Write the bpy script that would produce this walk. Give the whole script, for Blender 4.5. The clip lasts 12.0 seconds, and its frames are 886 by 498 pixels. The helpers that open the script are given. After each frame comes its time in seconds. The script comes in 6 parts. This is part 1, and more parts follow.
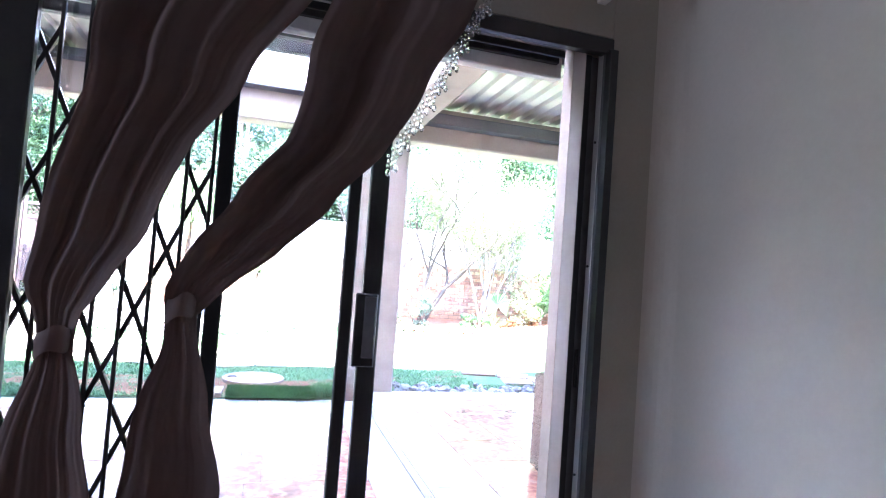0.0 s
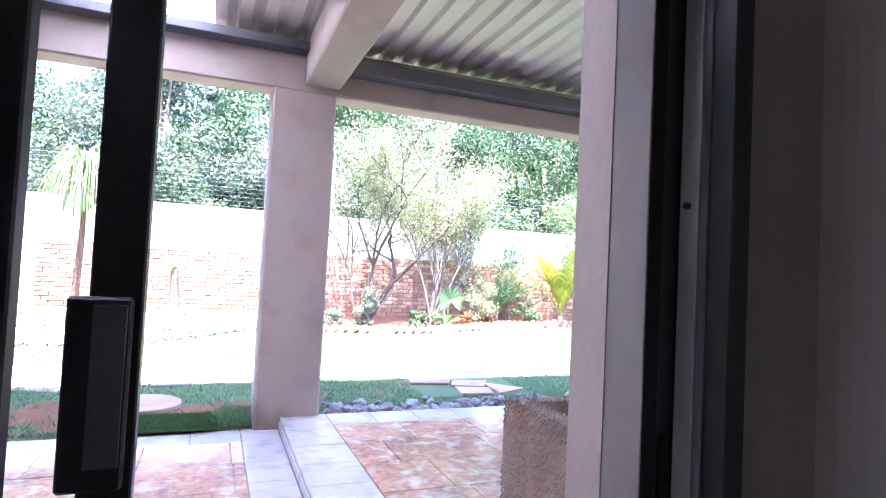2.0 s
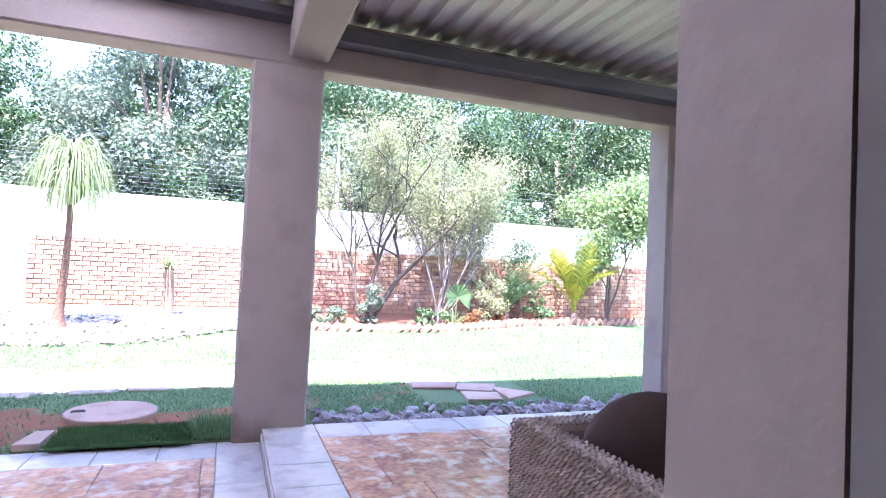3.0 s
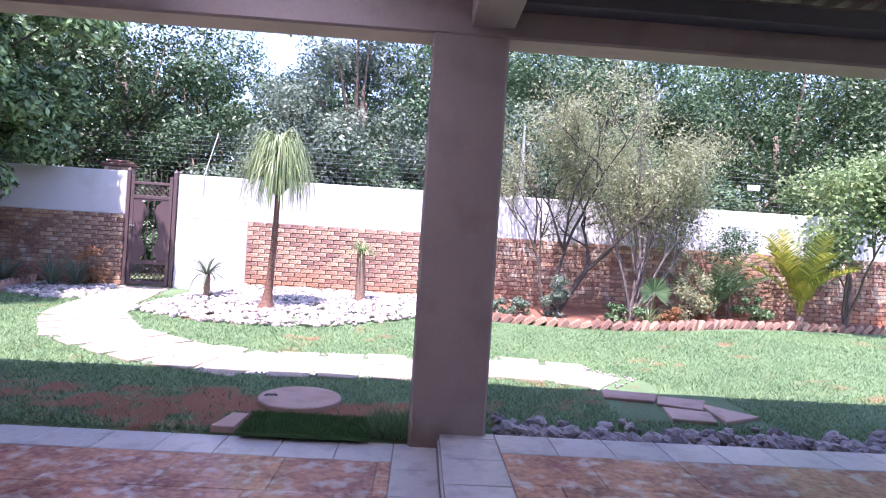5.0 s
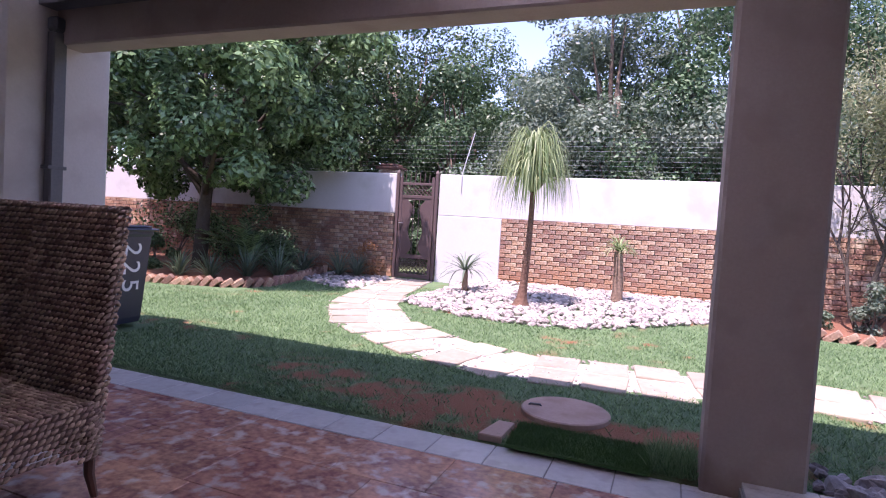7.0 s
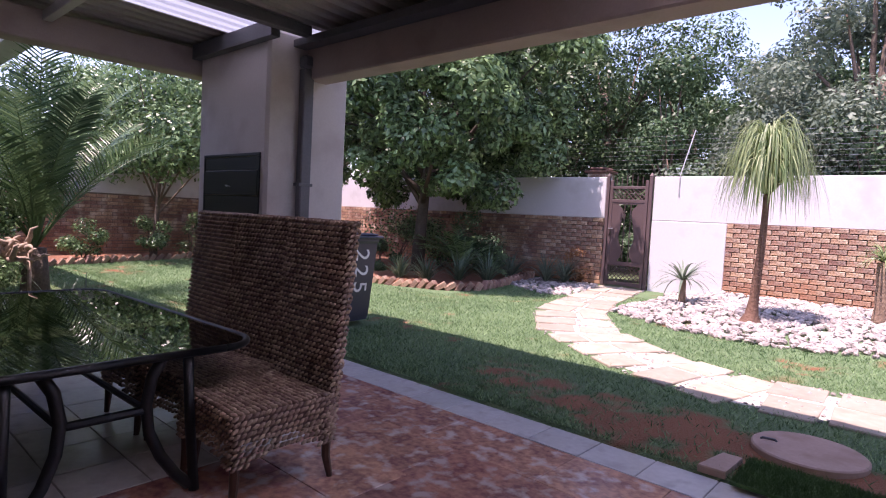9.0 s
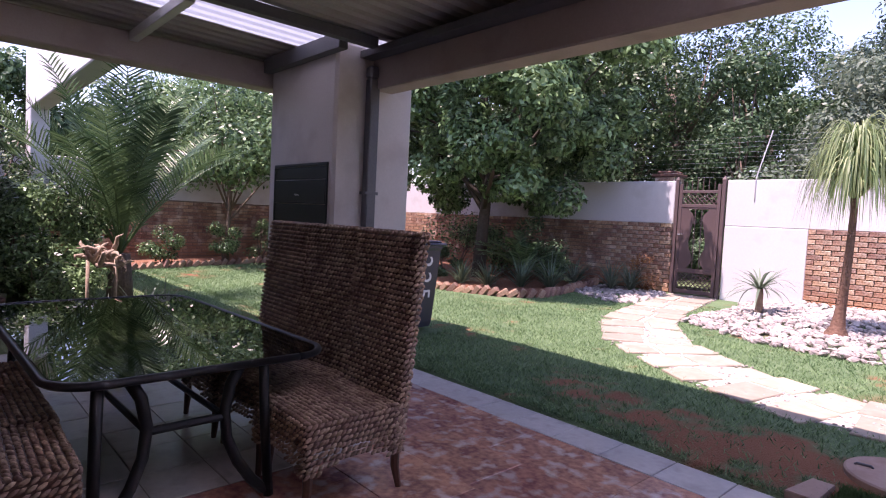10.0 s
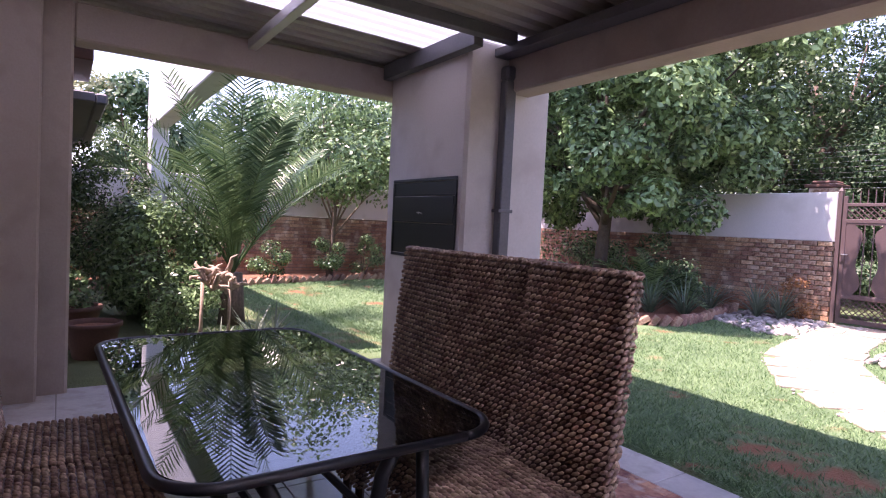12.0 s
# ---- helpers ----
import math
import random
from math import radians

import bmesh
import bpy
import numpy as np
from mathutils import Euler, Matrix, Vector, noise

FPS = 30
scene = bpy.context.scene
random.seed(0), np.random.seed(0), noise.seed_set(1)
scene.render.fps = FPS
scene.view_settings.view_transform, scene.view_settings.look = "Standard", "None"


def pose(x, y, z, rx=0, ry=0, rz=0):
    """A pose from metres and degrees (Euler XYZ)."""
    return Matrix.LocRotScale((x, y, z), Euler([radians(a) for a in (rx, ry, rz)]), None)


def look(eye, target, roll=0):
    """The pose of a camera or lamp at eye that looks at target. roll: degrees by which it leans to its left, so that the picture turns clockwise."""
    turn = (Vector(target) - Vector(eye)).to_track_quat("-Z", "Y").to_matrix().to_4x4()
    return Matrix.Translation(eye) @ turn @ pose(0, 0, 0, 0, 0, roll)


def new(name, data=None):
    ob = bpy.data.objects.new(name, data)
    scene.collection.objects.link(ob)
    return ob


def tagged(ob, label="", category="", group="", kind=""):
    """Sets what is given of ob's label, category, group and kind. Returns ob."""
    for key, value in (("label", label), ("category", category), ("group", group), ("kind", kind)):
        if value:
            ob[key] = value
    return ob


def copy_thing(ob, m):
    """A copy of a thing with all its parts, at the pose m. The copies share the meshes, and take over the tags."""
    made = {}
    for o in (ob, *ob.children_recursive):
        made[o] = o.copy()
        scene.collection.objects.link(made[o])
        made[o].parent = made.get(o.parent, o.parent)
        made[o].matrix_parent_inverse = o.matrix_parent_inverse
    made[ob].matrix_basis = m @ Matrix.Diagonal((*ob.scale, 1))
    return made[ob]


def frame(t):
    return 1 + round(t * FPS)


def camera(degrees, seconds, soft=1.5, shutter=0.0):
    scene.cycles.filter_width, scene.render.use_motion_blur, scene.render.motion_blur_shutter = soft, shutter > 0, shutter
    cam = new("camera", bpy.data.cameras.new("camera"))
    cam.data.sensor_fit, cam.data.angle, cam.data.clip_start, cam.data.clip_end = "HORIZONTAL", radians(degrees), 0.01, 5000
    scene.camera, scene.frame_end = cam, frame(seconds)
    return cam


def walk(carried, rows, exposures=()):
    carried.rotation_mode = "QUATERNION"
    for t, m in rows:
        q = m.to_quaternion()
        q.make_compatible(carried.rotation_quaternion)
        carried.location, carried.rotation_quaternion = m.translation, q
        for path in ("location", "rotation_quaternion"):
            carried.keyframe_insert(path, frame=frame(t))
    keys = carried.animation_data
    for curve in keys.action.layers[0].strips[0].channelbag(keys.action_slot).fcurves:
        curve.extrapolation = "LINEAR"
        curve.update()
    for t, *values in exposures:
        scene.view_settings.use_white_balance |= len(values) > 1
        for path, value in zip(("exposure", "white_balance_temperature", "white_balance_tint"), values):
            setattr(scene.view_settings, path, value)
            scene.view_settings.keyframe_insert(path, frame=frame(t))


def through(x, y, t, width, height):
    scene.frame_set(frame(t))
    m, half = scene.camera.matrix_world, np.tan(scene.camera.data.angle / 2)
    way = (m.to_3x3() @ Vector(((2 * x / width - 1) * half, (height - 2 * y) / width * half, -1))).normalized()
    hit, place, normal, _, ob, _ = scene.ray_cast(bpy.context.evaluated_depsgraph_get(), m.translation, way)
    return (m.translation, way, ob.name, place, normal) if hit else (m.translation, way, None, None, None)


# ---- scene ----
cam = camera(75.1, 12.0, soft=1.1)
PATH = [
    (0, (0.389, -0.344, 1.301), (0.961, 1.57, 1.39), 4.2),
    (0.5, (0.471, -0.049, 1.263), (1.115, 1.842, 1.357), 3.8),
    (1, (0.57, 0.238, 1.26), (1.274, 2.107, 1.356), 3.1),
    (1.5, (0.676, 0.498, 1.284), (1.407, 2.357, 1.372), 3.0),
    (2, (0.844, 0.741, 1.272), (1.574, 2.601, 1.352), 2.8),
    (2.5, (0.997, 0.97, 1.248), (1.732, 2.829, 1.325), 2.6),
    (4.5, (1.204, 1.632, 1.29), (1.46, 3.615, 1.294), 3.4),
    (5, (1.184, 1.692, 1.299), (1.263, 3.691, 1.286), 3.6),
    (5.5, (1.126, 1.768, 1.291), (1.05, 3.767, 1.266), 3.7),
    (6, (1.055, 1.871, 1.295), (0.811, 3.856, 1.251), 3.5),
    (6.5, (0.976, 1.972, 1.347), (0.493, 3.912, 1.28), 3.5),
    (7, (0.941, 2.017, 1.344), (0.211, 3.877, 1.256), 3.5),
    (9, (0.925, 2.034, 1.383), (-0.406, 3.522, 1.268), 3.0),
    (9.5, (0.9, 2.018, 1.396), (-0.515, 3.426, 1.284), 2.9),
    (10, (0.865, 2.015, 1.415), (-0.611, 3.36, 1.304), 2.8),
    (10.5, (0.76, 2.003, 1.431), (-0.765, 3.292, 1.324), 2.7),
    (11, (0.58, 2.03, 1.458), (-0.984, 3.272, 1.352), 2.7),
    (11.5, (0.31, 2.104, 1.475), (-1.314, 3.268, 1.376), 2.7),
    (12, (-0.006, 2.143, 1.474), (-1.671, 3.247, 1.389), 2.8),
]
EXPOSURES = [(0.0, 5.68, 5700, 18), (0.5, 5.4, 5700, 18), (1.0, 5.09, 5780, 19), (1.5, 4.7, 5850, 25), (2.0, 4.47, 5900, 30), (2.5, 4.24, 5900, 31), (4.5, 2.8, 6000, 40), (5.0, 2.62, 6050, 42),
             (5.5, 2.46, 6150, 43), (6.0, 2.32, 6200, 43), (6.5, 2.17, 6300, 44), (7.0, 2.06, 6400, 45), (9.0, 1.98, 6800, 45), (10.5, 2.14, 6830, 46), (12.0, 2.69, 6900, 48)]
walk(cam, [(t, look(eye, target, roll)) for t, eye, target, roll in PATH], EXPOSURES)

# ---- light ----
SUN_TO = Vector((0.10, 0.36, -1.0)).normalized()
world = bpy.data.worlds.new("sky")
scene.world = world
world.use_nodes = True
wn = world.node_tree
sky = wn.nodes.new("ShaderNodeTexSky")
sky.sky_type, sky.sun_disc = "NISHITA", False
sky.sun_elevation = math.asin(-SUN_TO.z)
sky.sun_rotation = math.atan2(-SUN_TO.x, -SUN_TO.y)
sky.air_density, sky.dust_density, sky.ozone_density = 1.0, 0.7, 1.3
wn.links.new(sky.outputs[0], wn.nodes["Background"].inputs[0])
wn.nodes["Background"].inputs[1].default_value = 0.105
sun_data = bpy.data.lights.new("sun", "SUN")
sun_data.energy, sun_data.angle, sun_data.color = 2.6, radians(0.53), (1.0, 0.96, 0.89)
sun = new("sun", sun_data)
sun.rotation_mode = "QUATERNION"
sun.rotation_quaternion = SUN_TO.to_track_quat("-Z", "Y")
sun.location = (0, -5, 20)
# area lamp added in an assumed, unseen side window to fill the room
win_data = bpy.data.lights.new("unseen_window_fill", "AREA")
win_data.shape, win_data.size, win_data.size_y, win_data.energy, win_data.color = "RECTANGLE", 1.1, 1.15, 0.8, (0.86, 0.93, 1.0)
win_lamp = new("unseen_window_fill", win_data)
win_lamp.matrix_basis = look((-3.3, 0.5, 1.5), (0, -0.4, 1.5))


# ---- materials ----
def mat(name, a, b, rough=0.7, fine=40.0, broad=2.5, bump=0.2, metal=0.0, spread=0.0, c=None, depth=0.004, spec=0.5, span=0.2):
    """Two-scale mottled surface between colours a and b, with patches of c, fine relief and piece-to-piece spread."""
    m = bpy.data.materials.new(name)
    m.use_nodes = True
    n, l = m.node_tree.nodes, m.node_tree.links
    p = n["Principled BSDF"]
    p.inputs["Roughness"].default_value, p.inputs["Metallic"].default_value = rough, metal
    p.inputs["Specular IOR Level"].default_value = spec
    co = n.new("ShaderNodeTexCoord")
    t1, t2 = n.new("ShaderNodeTexNoise"), n.new("ShaderNodeTexNoise")
    for t, s, d in ((t1, fine, 4.0), (t2, broad, 6.0)):
        t.inputs["Scale"].default_value, t.inputs["Detail"].default_value = s, d
        l.new(co.outputs["Object"], t.inputs["Vector"])
    mix = n.new("ShaderNodeMix")
    mix.data_type = "RGBA"
    ramp = n.new("ShaderNodeMapRange")
    ramp.inputs[1].default_value, ramp.inputs[2].default_value = 0.5 - span, 0.5 + span
    add = n.new("ShaderNodeMath")
    add.operation = "ADD"
    half = n.new("ShaderNodeMath")
    half.operation = "MULTIPLY"
    half.inputs[1].default_value = 0.5
    l.new(t1.outputs[0], add.inputs[0])
    l.new(t2.outputs[0], add.inputs[1])
    l.new(add.outputs[0], half.inputs[0])
    l.new(half.outputs[0], ramp.inputs[0])
    l.new(ramp.outputs[0], mix.inputs[0])
    mix.inputs[6].default_value, mix.inputs[7].default_value = (*a, 1), (*b, 1)
    out = mix.outputs[2]
    if c:
        t3 = n.new("ShaderNodeTexNoise")
        t3.inputs["Scale"].default_value, t3.inputs["Detail"].default_value = broad * 2.2, 8.0
        off = n.new("ShaderNodeVectorMath")
        off.inputs[1].default_value = (7.3, 1.9, 4.1)
        l.new(co.outputs["Object"], off.inputs[0])
        l.new(off.outputs[0], t3.inputs["Vector"])
        r3 = n.new("ShaderNodeMapRange")
        r3.inputs[1].default_value, r3.inputs[2].default_value = 0.52, 0.66
        l.new(t3.outputs[0], r3.inputs[0])
        m3 = n.new("ShaderNodeMix")
        m3.data_type = "RGBA"
        m3.inputs[7].default_value = (*c, 1)
        l.new(r3.outputs[0], m3.inputs[0])
        l.new(out, m3.inputs[6])
        out = m3.outputs[2]
    if spread:
        info, geo = n.new("ShaderNodeObjectInfo"), n.new("ShaderNodeNewGeometry")
        both = n.new("ShaderNodeMath")
        both.operation = "ADD"
        l.new(info.outputs["Random"], both.inputs[0])
        l.new(geo.outputs["Random Per Island"], both.inputs[1])
        fr = n.new("ShaderNodeMath")
        fr.operation = "FRACT"
        l.new(both.outputs[0], fr.inputs[0])
        vr = n.new("ShaderNodeMapRange")
        vr.inputs[3].default_value, vr.inputs[4].default_value = 1.0 - spread, 1.0 + spread
        l.new(fr.outputs[0], vr.inputs[0])
        hue = n.new("ShaderNodeHueSaturation")
        l.new(vr.outputs[0], hue.inputs["Value"])
        hr = n.new("ShaderNodeMapRange")
        hr.inputs[3].default_value, hr.inputs[4].default_value = 0.5 - spread * 0.05, 0.5 + spread * 0.05
        l.new(fr.outputs[0], hr.inputs[0])
        l.new(hr.outputs[0], hue.inputs["Hue"])
        l.new(out, hue.inputs["Color"])
        out = hue.outputs[0]
    l.new(out, p.inputs["Base Color"])
    if bump:
        bp = n.new("ShaderNodeBump")
        bp.inputs["Strength"].default_value, bp.inputs["Distance"].default_value = bump, depth
        l.new(t1.outputs[0], bp.inputs["Height"])
        l.new(bp.outputs[0], p.inputs["Normal"])
    return m


def leaf_mat(name, a, b, through=0.35, rough=0.45):
    """Leaves: colour spread leaf by leaf, part of the light passing through."""
    m = bpy.data.materials.new(name)
    m.use_nodes = True
    n, l = m.node_tree.nodes, m.node_tree.links
    p = n["Principled BSDF"]
    p.inputs["Roughness"].default_value = rough
    p.inputs["Specular IOR Level"].default_value = 0.4
    geo, co = n.new("ShaderNodeNewGeometry"), n.new("ShaderNodeTexCoord")
    t = n.new("ShaderNodeTexNoise")
    t.inputs["Scale"].default_value, t.inputs["Detail"].default_value = 0.9, 3.0
    l.new(co.outputs["Object"], t.inputs["Vector"])
    add = n.new("ShaderNodeMath")
    add.operation = "MULTIPLY_ADD"
    add.inputs[1].default_value = 0.55
    l.new(geo.outputs["Random Per Island"], add.inputs[0])
    sub = n.new("ShaderNodeMath")
    sub.operation = "MULTIPLY"
    sub.inputs[1].default_value = 0.55
    l.new(t.outputs[0], sub.inputs[0])
    l.new(sub.outputs[0], add.inputs[2])
    mix = n.new("ShaderNodeMix")
    mix.data_type = "RGBA"
    mix.inputs[6].default_value, mix.inputs[7].default_value = (*a, 1), (*b, 1)
    wide = n.new("ShaderNodeMapRange")
    wide.inputs[1].default_value, wide.inputs[2].default_value = 0.28, 0.86
    l.new(add.outputs[0], wide.inputs[0])
    l.new(wide.outputs[0], mix.inputs[0])
    l.new(mix.outputs[2], p.inputs["Base Color"])
    tr = n.new("ShaderNodeBsdfTranslucent")
    l.new(mix.outputs[2], tr.inputs["Color"])
    ms = n.new("ShaderNodeMixShader")
    ms.inputs[0].default_value = through
    l.new(p.outputs[0], ms.inputs[1])
    l.new(tr.outputs[0], ms.inputs[2])
    l.new(ms.outputs[0], n["Material Output"].inputs["Surface"])
    return m


def glass(name, tint, rough=0.0, ior=1.5):
    m = bpy.data.materials.new(name)
    m.use_nodes = True
    p = m.node_tree.nodes["Principled BSDF"]
    p.inputs["Base Color"].default_value = (*tint, 1)
    p.inputs["Transmission Weight"].default_value = 1.0
    p.inputs["Roughness"].default_value, p.inputs["IOR"].default_value = rough, ior
    return m


PLASTER = mat("mauve_plaster", (0.36, 0.297, 0.256), (0.415, 0.348, 0.303), 0.85, 60, 1.5, 0.3, c=(0.345, 0.282, 0.242))
WALL_WHITE = mat("white_wall_plaster", (0.52, 0.51, 0.52), (0.60, 0.59, 0.60), 0.85, 50, 0.9, 0.3, c=(0.48, 0.47, 0.47))
ROOM_WALL = mat("room_paint", (0.50, 0.48, 0.44), (0.54, 0.52, 0.48), 0.7, 80, 1.0, 0.08)
# room paint with the shade of the door wall put into its colour
ROOM_SHADED = mat("shaded_room_paint", (0.35, 0.335, 0.285), (0.39, 0.375, 0.325), 0.7, 80, 1.0, 0.08)
CEILING = mat("ceiling_paint", (0.70, 0.69, 0.67), (0.76, 0.75, 0.73), 0.8, 60, 1.0, 0.05)
TILE = mat("pale_tile", (0.49, 0.46, 0.44), (0.60, 0.57, 0.55), 0.22, 25, 3.0, 0.08, spread=0.06, c=(0.46, 0.42, 0.40))
GROUT = mat("grout", (0.18, 0.16, 0.15), (0.24, 0.22, 0.20), 0.9, 60, 3, 0.2)
SLATE = mat("mottled_slate_tile", (0.28, 0.12, 0.112), (0.62, 0.305, 0.215), 0.13, 24, 4.2, 0.09, spread=0.18, c=(0.62, 0.475, 0.43), span=0.11, spec=0.85)
BRICK = mat("red_brick", (0.20, 0.105, 0.07), (0.42, 0.26, 0.18), 0.92, 34, 1.9, 1.0, spread=0.30, c=(0.50, 0.39, 0.30), span=0.12, depth=0.014)
MORTAR = mat("mortar", (0.13, 0.10, 0.08), (0.22, 0.175, 0.145), 0.95, 60, 2, 0.4)
STONE_WHITE = mat("white_stone", (0.25, 0.215, 0.195), (0.45, 0.41, 0.38), 0.85, 20, 3, 0.4, spread=0.3)
ROCK = mat("grey_rock", (0.20, 0.17, 0.165), (0.40, 0.345, 0.335), 0.8, 16, 3, 0.5, spread=0.35)
FLAG = mat("cream_flagstone", (0.27, 0.23, 0.175), (0.37, 0.325, 0.255), 0.85, 18, 2.0, 0.4, spread=0.16, c=(0.29, 0.235, 0.18))
SLAB_PINK = mat("pink_concrete", (0.36, 0.24, 0.185), (0.45, 0.315, 0.25), 0.85, 40, 2.0, 0.3, spread=0.1, c=(0.33, 0.21, 0.155))
SOIL = mat("red_soil", (0.15, 0.06, 0.033), (0.25, 0.115, 0.065), 0.95, 30, 2.0, 0.8, depth=0.03)
BLACK_METAL = mat("black_metal", (0.012, 0.012, 0.014), (0.02, 0.02, 0.022), 0.4, 60, 3, 0.03)
ALUMINIUM = mat("aluminium", (0.50, 0.49, 0.48), (0.58, 0.57, 0.56), 0.45, 80, 4, 0.05, metal=0.6)
STEEL_GREY = mat("grey_steel", (0.10, 0.10, 0.11), (0.14, 0.14, 0.15), 0.5, 50, 3, 0.05, metal=0.2)
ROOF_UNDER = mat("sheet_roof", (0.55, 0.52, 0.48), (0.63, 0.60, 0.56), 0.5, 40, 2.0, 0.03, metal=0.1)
# roof sheet colour darkened to carry the shade of the western bays
ROOF_SHADED = mat("shaded_sheet_roof", (0.34, 0.315, 0.29), (0.42, 0.39, 0.36), 0.6, 40, 2.0, 0.03, metal=0.1)
GATE_PAINT = mat("brown_gate_paint", (0.085, 0.055, 0.055), (0.12, 0.08, 0.078), 0.5, 50, 3, 0.05)
BARK = mat("bark", (0.09, 0.065, 0.05), (0.20, 0.15, 0.115), 0.95, 30, 3, 0.8, depth=0.02)
BARK_PALE = mat("pale_bark", (0.20, 0.13, 0.09), (0.34, 0.24, 0.17), 0.95, 25, 3, 0.7, depth=0.02)
BARK_DARK = mat("dark_bark", (0.035, 0.026, 0.02), (0.09, 0.07, 0.055), 0.95, 30, 3, 0.8, depth=0.02)
BARK_GREY = mat("grey_bark", (0.10, 0.08, 0.07), (0.20, 0.165, 0.145), 0.95, 30, 3, 0.7, depth=0.02)
BRAAI_PLASTER = mat("cream_plaster", (0.52, 0.475, 0.44), (0.59, 0.545, 0.51), 0.85, 50, 0.9, 0.3, c=(0.47, 0.42, 0.385))
BRICK_EDGE = mat("edging_brick", (0.20, 0.105, 0.072), (0.37, 0.235, 0.168), 0.92, 34, 1.9, 1.0, spread=0.3, c=(0.42, 0.335, 0.26), span=0.12, depth=0.012)
BARK_RED = mat("reddish_bark", (0.12, 0.062, 0.042), (0.22, 0.125, 0.085), 0.95, 30, 3, 0.8, depth=0.02)
WICKER = mat("banana_rope", (0.17, 0.10, 0.07), (0.56, 0.385, 0.285), 0.21, 70, 8, 0.4, spread=0.28, depth=0.004, spec=0.8)
WICKER_GREY = mat("grey_wicker", (0.27, 0.19, 0.15), (0.42, 0.32, 0.26), 0.6, 90, 6, 0.5, spread=0.25, depth=0.003)
WOOD_DARK = mat("dark_wood", (0.06, 0.025, 0.015), (0.11, 0.045, 0.028), 0.4, 30, 5, 0.1)
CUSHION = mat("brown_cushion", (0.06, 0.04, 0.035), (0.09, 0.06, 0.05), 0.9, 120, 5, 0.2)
MAT_GREEN = mat("green_turf", (0.04, 0.105, 0.028), (0.08, 0.185, 0.05), 0.95, 200, 8, 0.8, depth=0.01)
BIN_BLUE = mat("bin_plastic", (0.022, 0.026, 0.045), (0.034, 0.038, 0.062), 0.45, 60, 3, 0.05)
PAINT_WHITE = mat("white_paint", (0.70, 0.70, 0.70), (0.80, 0.80, 0.80), 0.7, 60, 20, 0.1)
TERRACOTTA = mat("dark_pot", (0.09, 0.04, 0.03), (0.14, 0.065, 0.045), 0.7, 40, 4, 0.2)
DRIFTWOOD = mat("driftwood", (0.25, 0.18, 0.135), (0.44, 0.35, 0.27), 0.9, 40, 6, 0.6, depth=0.01)
GLASS_CLEAR = glass("clear_glass", (0.97, 0.98, 0.98))
GLASS_DARK = glass("smoked_glass", (0.09, 0.105, 0.105), 0.005, 1.62)
BEAD = glass("crystal", (0.95, 0.95, 0.97), 0.05)
LEAF_OAK = leaf_mat("broad_leaf", (0.024, 0.06, 0.022), (0.26, 0.41, 0.185), 0.25, 0.32)
LEAF_DARK = leaf_mat("dark_leaf", (0.016, 0.042, 0.016), (0.095, 0.16, 0.06), 0.22, 0.45)
LEAF_FAR = leaf_mat("far_leaf", (0.026, 0.07, 0.03), (0.13, 0.22, 0.105), 0.25, 0.5)
LEAF_GREY = leaf_mat("grey_green_leaf", (0.09, 0.135, 0.095), (0.22, 0.28, 0.20), 0.3, 0.5)
LEAF_OLIVE = leaf_mat("olive_leaf", (0.16, 0.185, 0.09), (0.38, 0.405, 0.23), 0.4)
LEAF_PALM = leaf_mat("palm_leaf", (0.04, 0.09, 0.036), (0.18, 0.28, 0.13), 0.3, 0.3)
LEAF_PONY = leaf_mat("ponytail_leaf", (0.12, 0.20, 0.075), (0.40, 0.47, 0.24), 0.35, 0.4)
LEAF_YELLOW = leaf_mat("yellow_palm_leaf", (0.12, 0.18, 0.03), (0.52, 0.48, 0.08), 0.4, 0.4)
LEAF_BLUE = leaf_mat("blue_green_leaf", (0.06, 0.11, 0.07), (0.16, 0.23, 0.15), 0.25, 0.4)
LEAF_BRIGHT = leaf_mat("bright_leaf", (0.12, 0.20, 0.075), (0.32, 0.42, 0.18), 0.35)
LEAF_RED = leaf_mat("dry_leaf", (0.20, 0.08, 0.03), (0.38, 0.20, 0.09), 0.3, 0.6)
GRASS = leaf_mat("grass_blade", (0.06, 0.14, 0.052), (0.25, 0.39, 0.18), 0.3, 0.5)
CURTAIN = leaf_mat("taupe_curtain", (0.13, 0.09, 0.085), (0.19, 0.138, 0.13), 0.28, 0.75)


